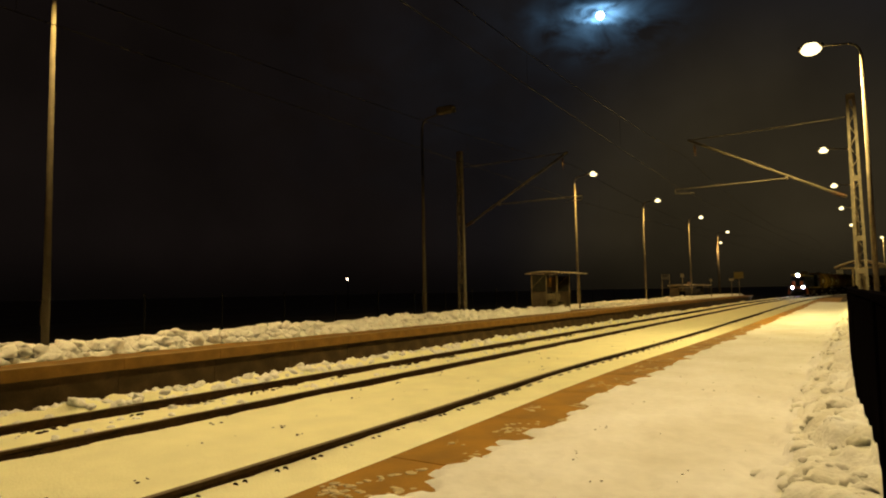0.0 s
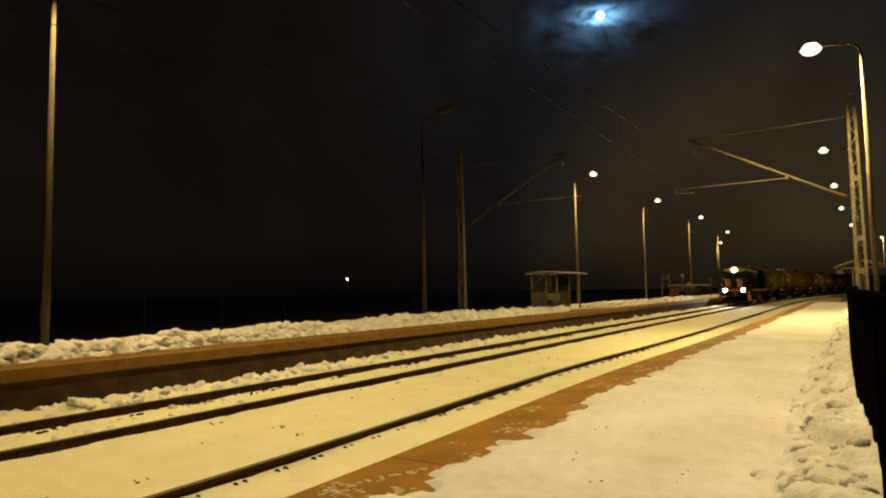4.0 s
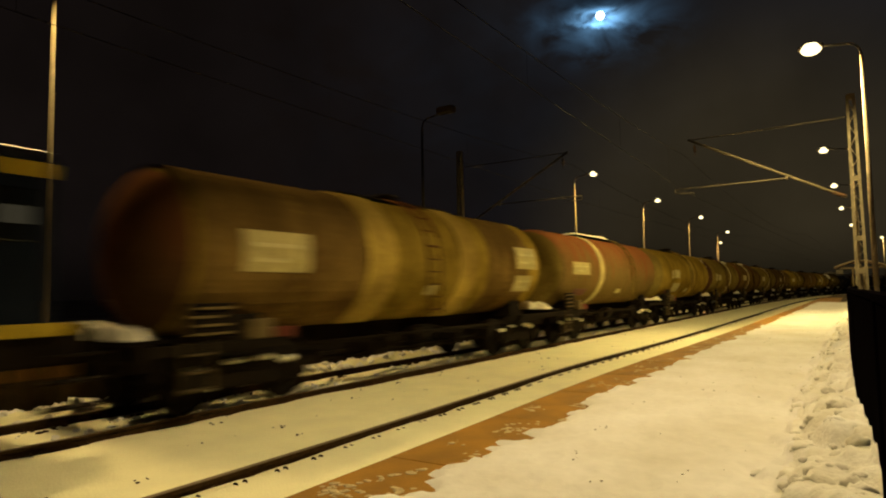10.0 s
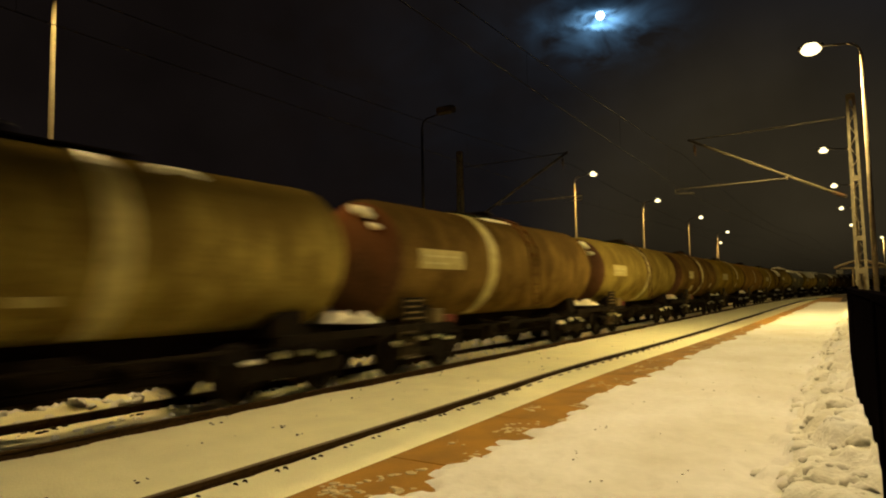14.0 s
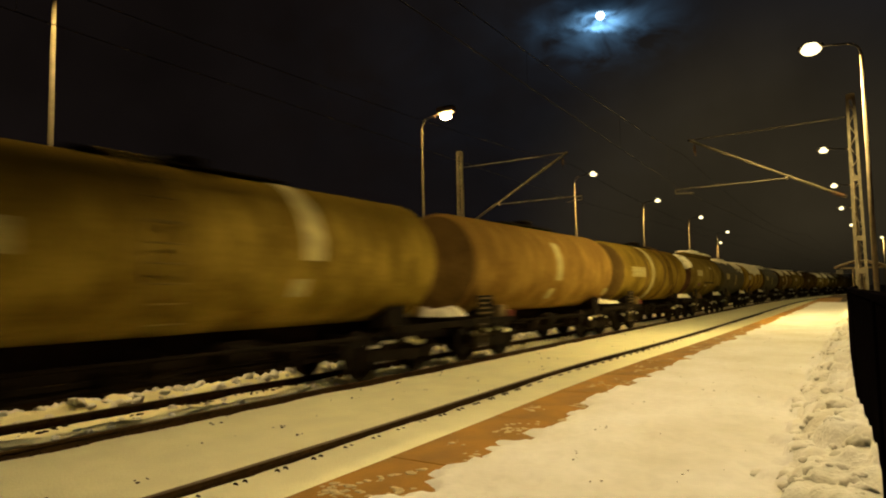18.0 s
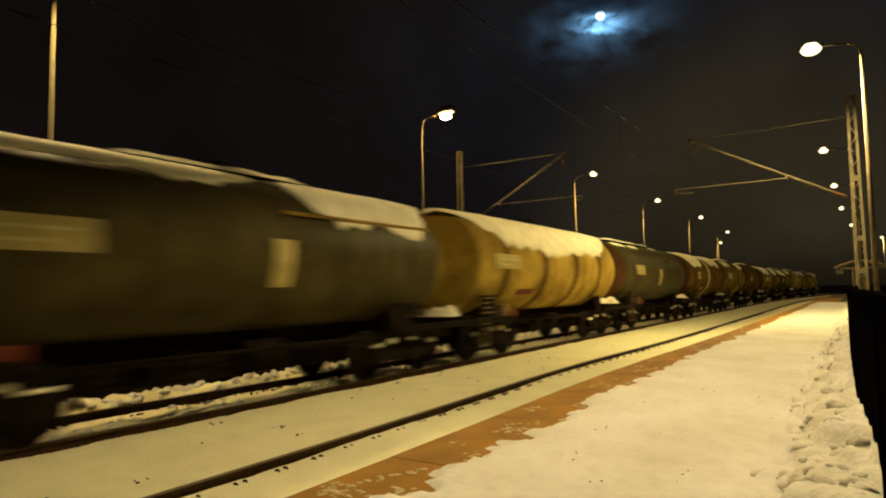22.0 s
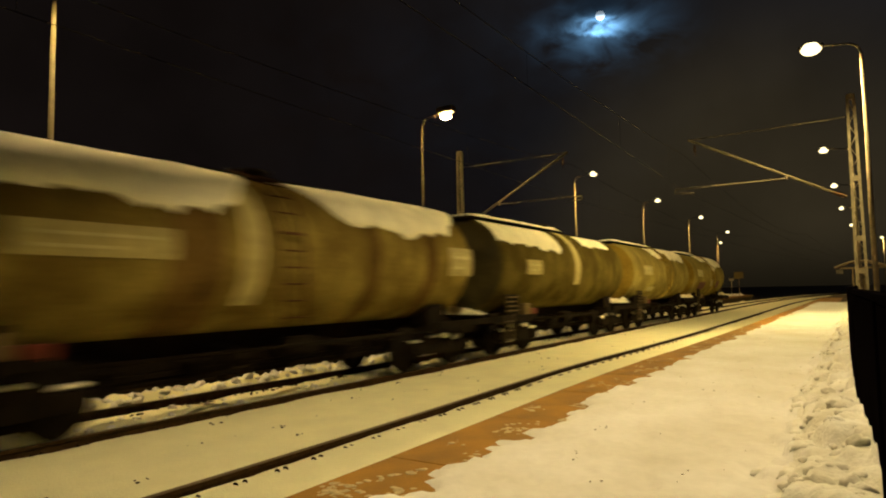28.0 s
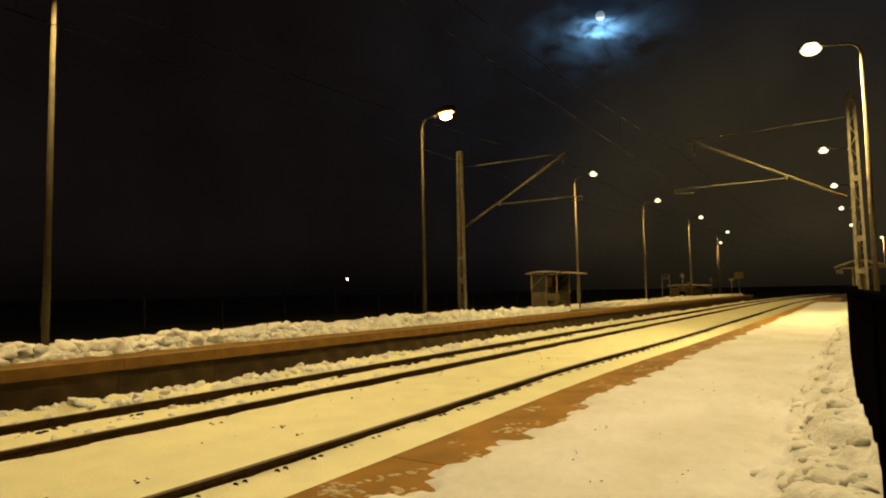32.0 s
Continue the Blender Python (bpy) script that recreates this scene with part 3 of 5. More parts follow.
# ---- overhead line ----
def mast(x, y, side, label):
    """A lattice mast with one cantilever reaching towards side."""
    top = empty("catenary_mast", pose(x, y, 0), label, "catenary mast", "lattice catenary masts")
    H = 8.75

    def half(z):
        return lerp(0.165, 0.10, z / H)
    bm = bmesh.new()
    box(bm, -0.45, 0.45, -0.35, 0.35, -0.6, 0.75, 0.03)
    part("footing", bm, CONCRETE, top)
    for s in (-1, 1):
        bm = bmesh.new()
        vs = []
        for z in (0.7, H):
            c = s * half(z)
            vs.append([bm.verts.new((c + a, b, z)) for a, b in ((-0.045, -0.09), (0.045, -0.09), (0.045, 0.09), (-0.045, 0.09))])
        for i in range(4):
            bm.faces.new((vs[0][i], vs[0][(i + 1) % 4], vs[1][(i + 1) % 4], vs[1][i]))
        bm.faces.new(vs[0][::-1])
        bm.faces.new(vs[1])
        part("leg", bm, STEEL, top)
    for z in (2.2, 3.4, 5.6, H - 0.08):
        bm = bmesh.new()
        box(bm, -half(z), half(z), -0.095, 0.095, z - 0.10, z + 0.10, 0.01)
        part("batten", bm, STEEL, top)
    z, s = 0.9, -1
    while z < H - 0.5:
        bm = bmesh.new()
        for y0 in (-0.08, 0.08):
            rod(bm, (s * half(z), y0, z), (-s * half(z + 0.42), y0, z + 0.42), 0.014, seg=5)
        part("lacing_bar", bm, STEEL, top)
        z += 0.42
        s = -s
    bm = bmesh.new()
    rod(bm, (side * 0.30, 0, 4.95), (side * 5.75, 0, 7.92), 0.052, seg=10)
    boom = part("cantilever_tube", bm, STEEL, top, "inclined cantilever tube")
    bm = bmesh.new()
    q = (Vector((5.75 * side, 0, 7.85)) - Vector((side * 0.3, 0, 4.95))).normalized()
    for k in range(7):
        p = Vector((side * 0.35, 0, 4.98)) + q * 0.06 * k
        rod(bm, p, p + q * 0.03, 0.085, seg=12)
    part("insulator", bm, CERAMIC, boom, "ribbed brown insulator")
    bm = bmesh.new()
    pipe(bm, [(side * 0.2, 0, 7.93), (side * 2.9, 0, 7.90), (side * 5.7, 0, 7.90)], 0.022, 6)
    part("tie_rod", bm, STEEL, top)
    bm = bmesh.new()
    rod(bm, (side * 2.2, 0, 5.88), (side * 6.35, 0, 5.86), 0.026, seg=8)
    pipe(bm, [(side * 6.35, 0, 5.86), (side * 6.35, 0, 5.70), (side * 5.6, 0, 5.66)], 0.014, 6)
    rod(bm, (side * 2.2, 0, 5.94), (side * 2.2, 0, 5.82), 0.06, seg=8)
    part("register_arm", bm, STEEL, top)
    bm = bmesh.new()
    for k in range(4):
        rod(bm, (side * 5.5, 0, 7.62 - 0.07 * k), (side * 5.5, 0, 7.58 - 0.07 * k), 0.06, seg=10)
    rod(bm, (side * 5.5, 0, 7.75), (side * 5.5, 0, 7.2), 0.012, seg=6)
    part("wire_hanger", bm, CERAMIC, top)
    return top


CERAMIC = mat("brown_ceramic", (0.10, 0.055, 0.03), 0.25, vary=0.2, bump=0)
mast(0.28, 27.0, -1, "galvanised lattice mast with a cantilever over the near track")
mast(-16.15, 25.9, 1, "galvanised lattice mast with a cantilever over the far track")
COPPER = mat("dull_copper_wire", (0.009, 0.0068, 0.005), 0.7, 0.0, spec=0.15, vary=0.1, bump=0)


def overhead(name, pts, label):
    """Contact wire, sagging carrier wire and droppers along supports (x, y, z)."""
    top = empty(name, pose(0, 0, 0), label, "overhead wire")
    low, high, drops, contact, carrier = bmesh.new(), bmesh.new(), [], [], []
    for (x0, y0), (x1, y1) in zip(pts[:-1], pts[1:]):
        a, b, n = [], [], 16
        for k in range(n + 1):
            u = k / n
            x, yy = lerp(x0, x1, u), lerp(y0, y1, u)
            sag = 4 * u * (1 - u)
            a.append((x, yy, 5.72))
            b.append((x, yy, 7.30 - 1.05 * sag))
            if k % 2 and 0 < k < n:
                drops.append((a[-1], b[-1]))
        contact += a if not contact else a[1:]
        carrier += b if not carrier else b[1:]
    tube(low, contact, 0.008, 6)
    tube(high, carrier, 0.008, 6)
    part("contact_wire", low, COPPER, top)
    part("carrier_wire", high, COPPER, top)
    for a, b in drops:
        bm = bmesh.new()
        rod(bm, a, b, 0.003, seg=4)
        part("dropper", bm, COPPER, top)


overhead("overhead_wire", [(-3.9, -25), (-5.65, 27.0), (-3.9, 77.0), (1.2, 140)], "bronze contact and carrier wires over the near track")
overhead("overhead_wire", [(-8.6, -25), (-10.2, 25.9), (-8.6, 76.0), (-3.5, 140)], "bronze contact and carrier wires over the far track")

# ---- fences ----
fence = empty("fence", pose(0, 0, 0), "near-black panel fence along the near platform", "fence", kind="structure")
bm = bmesh.new()
box(bm, -0.02, 0.02, -1.25, 1.25, -0.98, -0.02, 0.004)
PANEL = bpy.data.meshes.new("fence_panel")
bm.to_mesh(PANEL)
bm.free()
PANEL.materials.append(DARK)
bm = bmesh.new()
box(bm, -0.028, 0.045, -0.03, 0.03, -1.1, 0.0, 0.008)
POST = bpy.data.meshes.new("fence_post")
bm.to_mesh(POST)
bm.free()
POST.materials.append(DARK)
y = -28.1
while y < 62:
    for nm, me, dy in (("fence_panel", PANEL, 0), ("fence_post", POST, 1.25)):
        ob = new(nm, me)
        ob.parent = fence
        ob.matrix_basis = pose(fence_x(y + dy), y + dy, 1.66, 0, 0, -math.degrees(math.atan((fence_x(y + dy + 1.2) - fence_x(y + dy - 1.2)) / 2.4)))
    y += 2.5
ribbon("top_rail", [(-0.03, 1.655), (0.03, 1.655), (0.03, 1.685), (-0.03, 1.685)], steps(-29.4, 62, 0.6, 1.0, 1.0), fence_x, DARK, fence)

far_fence = empty("fence", pose(0, 0, 0), "dark wire mesh fence behind the far platform", "fence", kind="structure")
y = -27.66
while y < 70:
    bm = bmesh.new()
    box(bm, -22.03 + bend(y), -21.97 + bend(y), y - 0.03, y + 0.03, -0.6, 1.85, 0.008)
    part("fence_post", bm, WIREGREY, far_fence)
    bm = bmesh.new()
    for k in range(9):
        rod(bm, (-22 + bend(y), y, 0.1 + 0.2 * k), (-22 + bend(y + 3.38), y + 3.38, 0.1 + 0.2 * k), 0.002, seg=4)
    for k in range(1, 17):
        rod(bm, (-22 + bend(y), y + 0.2 * k, 0.0), (-22 + bend(y), y + 0.2 * k, 1.75), 0.0015, seg=4)
    part("wire_panel", bm, WIREGREY, far_fence)
    y += 3.38


# ---- waiting shelters ----
def shelter(x, y, label, roof_z=2.02, length=3.2, deep=1.45, pane=None):
    """An open-fronted shelter; x, y is its near front corner, the front faces +x."""
    top = empty("waiting_shelter", pose(x, y, ZP), label, "shelter")
    for px, py in ((0, 0), (-deep, 0), (0, length), (-deep, length)):
        bm = bmesh.new()
        box(bm, px - 0.035, px + 0.035, py - 0.035, py + 0.035, 0, roof_z - 0.06, 0.006)
        part("post", bm, SHELTER, top)
    bm = bmesh.new()
    n = 8
    rows = []
    for k in range(n + 1):
        u = k / n
        px = lerp(-deep - 0.25, 0.40, u)
        z = roof_z + 0.10 * math.sin(u * math.pi) - 0.02
        rows.append([(px, z), (px, z - 0.06)])
    ring = [q[0] for q in rows] + [q[1] for q in reversed(rows)]
    near, far = ([bm.verts.new((px, py, z)) for px, z in ring] for py in (-0.30, length + 0.30))
    for k in range(len(ring)):
        j = (k + 1) % len(ring)
        bm.faces.new((near[k], near[j], far[j], far[k]))
    bm.faces.new(near)
    bm.faces.new(far)
    bmesh.ops.recalc_face_normals(bm, faces=bm.faces)
    part("roof", bm, SHELTER_ROOF, top, "shallow curved roof dusted with snow")
    for py in (0.0, length):
        bm = bmesh.new()
        box(bm, -deep + 0.04, -0.62, py - 0.012, py + 0.012, 1.02, roof_z - 0.16)
        part("side_pane", bm, DUSTY, top, "dusty pane over a dark lower board")
        bm = bmesh.new()
        box(bm, -deep + 0.04, -0.62, py - 0.015, py + 0.015, 0.12, 0.98)
        part("side_panel", bm, SHELTER_BACK, top)
        bm = bmesh.new()
        rod(bm, (-deep, py, 1.2), (-0.65, py, roof_z - 0.1), 0.025, seg=6)
        part("brace", bm, SHELTER, top)
        bm = bmesh.new()
        box(bm, -0.64, -0.58, py - 0.03, py + 0.03, 0, roof_z - 0.06, 0.006)
        part("post", bm, SHELTER, top)
    for k in range(4):
        bm = bmesh.new()
        box(bm, -deep - 0.012, -deep + 0.012, k * length / 4 + 0.04, (k + 1) * length / 4 - 0.04, 0.95, roof_z - 0.16)
        part("back_pane", bm, pane or GLASSY, top, "brown translucent back pane" if pane is None else "pale back panel")
        bm = bmesh.new()
        box(bm, -deep - 0.015, -deep + 0.015, k * length / 4 + 0.04, (k + 1) * length / 4 - 0.04, 0.12, 0.90)
        part("back_panel", bm, SHELTER_BACK, top)
    bm = bmesh.new()
    box(bm, -deep + 0.03, -deep + 0.05, length * 0.62, length * 0.78, 1.25, 1.75)
    part("notice", bm, NOTICE, top, "faded orange notice board")
    bm = bmesh.new()
    for k in range(4):
        box(bm, -0.75 + 0.10 * k, -0.67 + 0.10 * k, 0.45, length - 1.0, 0.43, 0.46, 0.006)
    bench = part("bench", bm, SHELTER, top, "slatted bench with a board back")
    for k in range(2):
        bm = bmesh.new()
        box(bm, -0.80, -0.76, 0.45, length - 1.0, 0.56 + 0.17 * k, 0.70 + 0.17 * k, 0.01)
        part("back_board", bm, SHELTER, bench)
    for py in (0.6, length - 1.15):
        bm = bmesh.new()
        box(bm, -0.78, -0.36, py - 0.03, py + 0.03, 0, 0.43)
        box(bm, -0.80, -0.76, py - 0.03, py + 0.03, 0, 0.87)
        part("bench_leg", bm, SHELTER, bench)
    return top


shelter(-13.05, 30.4, "weathered wooden waiting shelter with a bench on the far platform")
# its pale panel colour stands in for panes reflecting the train's headlights
shelter(-15.4, 70.5, "long low distant waiting shelter with a snow-edged flat roof", 1.35, 13.5, pane=SHELTER_ROOF)

right_hut = empty("platform_canopy", pose(0.35, 48.0, ZP), "arched canopy on thin posts behind the fence", "canopy")
bm = bmesh.new()
for k in range(14):
    u0, u1 = k / 14, (k + 1) / 14
    x0, x1 = lerp(-1.35, 1.6, u0), lerp(-1.35, 1.6, u1)
    z0, z1 = 2.18 + 0.42 * math.sin(u0 * math.pi), 2.18 + 0.42 * math.sin(u1 * math.pi)
    vs = [bm.verts.new((x, y, z)) for y in (0, 4.0) for x, z in ((x0, z0), (x1, z1), (x1, z1 + 0.07), (x0, z0 + 0.07))]
    for f in ((0, 1, 2, 3), (7, 6, 5, 4), (0, 4, 5, 1), (3, 2, 6, 7), (1, 5, 6, 2), (0, 3, 7, 4)):
        bm.faces.new([vs[i] for i in f])
part("roof", bm, SHELTER_ROOF, right_hut, "thin arched roof with a snowy edge")
bm = bmesh.new()
box(bm, -1.0, 1.4, 0.0, 0.05, 2.10, 2.20)
part("beam", bm, SHELTER, right_hut)
for px in (-0.32, 0.28):
    for py in (0.1, 3.9):
        bm = bmesh.new()
        rod(bm, (px, py, 0), (px, py, 2.2), 0.06, seg=8)
        part("post", bm, SHELTER, right_hut)
bm = bmesh.new()
box(bm, -1.25, -0.85, 0.1, 0.14, 1.80, 2.05, 0.01)
part("hanging_sign", bm, SIGN_PALE, right_hut, "small pale hanging sign")


# ---- signs and small things ----
def sign(x, y, posts, w, h, z, material, label, bars=0):
    top = empty("platform_sign", pose(x, y, ZP), label, "sign")
    for px in ([-w / 2, w / 2] if posts == 2 else [0]):
        bm = bmesh.new()
        rod(bm, (px, 0, -0.3), (px, 0, z + h), 0.035, seg=8)
        part("post", bm, STEEL, top)
    bm = bmesh.new()
    box(bm, -w / 2, w / 2, -0.06, -0.03, z, z + h, 0.01)
    board = part("board", bm, material, top)
    for k in range(bars):
        bm = bmesh.new()
        box(bm, -w * 0.4, w * (0.4 - 0.15 * (k % 2)), -0.068, -0.058, z + h * (0.75 - 0.25 * k), z + h * (0.87 - 0.25 * k))
        part("lettering_bar", bm, DARK, board)
    return top


sign(-14.6, 59.5, 2, 0.7, 0.5, 1.85, SIGN_DARK, "dark notice board on two posts in the snow", 2)
sign(-13.0, 59.0, 1, 0.30, 0.35, 2.0, SIGN_PALE, "small pale sign on a thin post")
sign(-12.6, 70.3, 1, 0.30, 0.3, 1.7, SIGN_PALE, "small pale sign on a thin post")
sign(-10.95, 78.0, 1, 1.0, 0.75, 2.0, SIGN_YELLOW, "yellow track marker board on a post")
sign(-11.6, 77.0, 1, 0.5, 0.3, 1.75, SIGN_PALE, "white-edged sign at the end of the platform", 1)
bin_ = empty("litter_bin", pose(-12.85, 58.0, ZP), "black litter bin on the snowy platform", "litter bin")
bm = bmesh.new()
lathe(bm, [(0.20, 0), (0.24, 0.05), (0.26, 0.62), (0.24, 0.66)], 16)
part("bin_body", bm, DARK, bin_)
bm = bmesh.new()
lathe(bm, [(0.27, 0.66), (0.27, 0.70), (0.12, 0.76)], 16)
part("bin_lid", bm, DARK, bin_)
yard = empty("yard_light", pose(-60, 65.4, -0.5), "distant white yard light on a pole", "yard light")
bm = bmesh.new()
rod(bm, (0, 0, 0), (0, 0, 4.3), 0.06, 0.05, 8)
part("pole", bm, DARK, yard)
bm = bmesh.new()
bmesh.ops.create_uvsphere(bm, u_segments=12, v_segments=8, radius=0.15, matrix=Matrix.Translation((0, -0.1, 4.25)))
part("lamp_glass", bm, glow("yard_glow", (1.0, 0.80, 0.55), 6.0), yard)

# stones and dirt showing through the track snow
rng = random.Random(11)
P = []
for _ in range(60):
    y = rng.uniform(2.5, 26)
    x = rng.uniform(XB + 0.25, XA - 0.2) if rng.random() < 0.75 else rng.uniform(XA + 0.2, XP - 0.6)
    for _ in range(rng.choice((1, 1, 2, 4))):
        xx, yy = x + rng.uniform(-0.06, 0.06), y + rng.uniform(-0.12, 0.12)
        P.append((xx, yy, bed_z(xx, yy), rng.uniform(0.006, 0.020)))
for _ in range(30):
    y = 1.5 + 22 * rng.random()
    for _ in range(6):
        xx, yy = XB - GAUGE + 0.24 + rng.uniform(-0.06, 0.10), y + rng.uniform(-0.25, 0.25)
        P.append((xx, yy, bed_z(xx, yy) - 0.01, rng.uniform(0.02, 0.05)))
lumps("ballast_stones", P, RUST, "dark ballast stones showing through the snow", "stones")
P = []
for _ in range(70):
    y = 1.6 + 18 * rng.random() ** 1.5
    x = snow_edge(y) - 0.45 * rng.random() ** 1.6 + 0.05
    for _ in range(rng.randint(3, 16)):
        xx, yy = x + rng.gauss(0, 0.04), y + rng.gauss(0, 0.08)
        P.append((xx + edge_x(yy), yy, ZP + 0.001, rng.uniform(0.006, 0.032)))
lumps("snow_crumbs", P, mat("thin_snow", (0.60, 0.47, 0.26), 0.8, vary=0.3, scale=20, fine=90, bump=0.3, spec=0.2), "thin patches of trodden snow on the red platform edge", "snow lumps", 0.05)
P = []
for _ in range(70):
    y = 2.2 + 16 * rng.random() ** 1.6
    x = rng.uniform(-1.75, -0.45)
    for _ in range(rng.choice((1, 1, 1, 3))):
        xx, yy = x + rng.gauss(0, 0.02), y + rng.gauss(0, 0.03)
        P.append((xx + edge_x(yy) * 0.6, yy, snow_z(xx, yy) + 0.001, rng.uniform(0.003, 0.009)))
lumps("grit", P, CONCRETE, "dark grit scattered on the trodden snow", "grit", 0.6)


# ---- the train ----
BLUE = mat("dark_blue_paint", (0.0055, 0.0095, 0.021), 0.42, spec=0.10, vary=0.3, scale=1.5, fine=40, bump=0.05)
YELLOW = mat("yellow_paint", (0.46, 0.33, 0.025), 0.45, vary=0.25, scale=2, fine=40, bump=0.05)
ORANGE = mat("orange_paint", (0.32, 0.085, 0.016), 0.45, vary=0.25, scale=3, fine=40, bump=0.05)
GRIME = mat("oily_grime", (0.0125, 0.0080, 0.0044), 0.9, 0.0, spec=0.08, vary=0.5, scale=4, fine=50, bump=0.3)
GREYTANK = mat("dusty_grey_paint", (0.085, 0.063, 0.028), 0.6, vary=0.4, scale=2, fine=40, bump=0.1)
EXHAUST = mat("dusty_pale_housing", (0.17, 0.135, 0.065), 0.7, vary=0.35, scale=2, fine=40, bump=0.1)
GLASS = mat("dark_window", (0.008, 0.009, 0.010), 0.08, spec=0.2, vary=0.1, bump=0)
RAILWHITE = mat("pale_handrail", (0.34, 0.30, 0.22), 0.4, vary=0.2, bump=0)
HEADLIGHT = glow("lit_headlight", (0.80, 0.91, 1.0), 560)
CABGLOW = glow("cab_lamp", (1.0, 0.85, 0.5), 0.04)
WHEEL = mat("wheel_steel", (0.013, 0.009, 0.006), 0.8, 0.0, spec=0.08, vary=0.4, scale=6, fine=60, bump=0.1)


def on(parent, name, fn, material, label=""):
    bm = bmesh.new()
    fn(bm)
    return part(name, bm, material, parent, label)


def bogie(parent, y, axles, gap, r=0.475):
    """Two side frames, springs, axle boxes and wheels under a vehicle."""
    span = gap * (axles - 1)
    bg = on(parent, "bogie", lambda bm: box(bm, -0.75, 0.75, y - 0.25, y + 0.25, 0.48, 0.78, 0.03), GRIME)
    for s in (-1, 1):
        def side(bm):
            n = 10
            for k in range(n):
                u0, u1 = k / n, (k + 1) / n
                dip0, dip1 = 0.16 * math.sin(u0 * math.pi), 0.16 * math.sin(u1 * math.pi)
                box(bm, s * 1.02 - 0.06, s * 1.02 + 0.06, y + lerp(-span / 2 - 0.3, span / 2 + 0.3, u0), y + lerp(-span / 2 - 0.3, span / 2 + 0.3, u1), 0.42 - dip0 * 0.6, 0.66 + (dip0 + dip1) * 0.25)
            for k in range(-1, 2):
                rod(bm, (s * 1.04, y + k * 0.16, 0.34), (s * 1.04, y + k * 0.16, 0.58), 0.06, seg=8)
            for k in range(axles):
                box(bm, s * 1.05 - 0.1, s * 1.05 + 0.1, y - span / 2 + gap * k - 0.14, y - span / 2 + gap * k + 0.14, r - 0.14, r + 0.14, 0.03)
        on(bg, "side_frame", side, GRIME)
    for k in range(axles):
        yy = y - span / 2 + gap * k

        def wheelset(bm):
            rod(bm, (-0.9, yy, r), (0.9, yy, r), 0.085, seg=10)
            for s in (-1, 1):
                m = Matrix.Translation((s * 0.76, yy, r)) @ Matrix.Rotation(s * math.pi / 2, 4, "Y")
                lathe(bm, [(0.10, 0.10), (0.16, 0.06), (r - 0.1, 0.03), (r - 0.06, 0.065), (r, 0.065), (r, -0.05), (r + 0.028, -0.06), (r + 0.02, -0.08), (0.1, -0.07)], 24, m)
        on(bg, "wheelset", wheelset, WHEEL)
    return bg


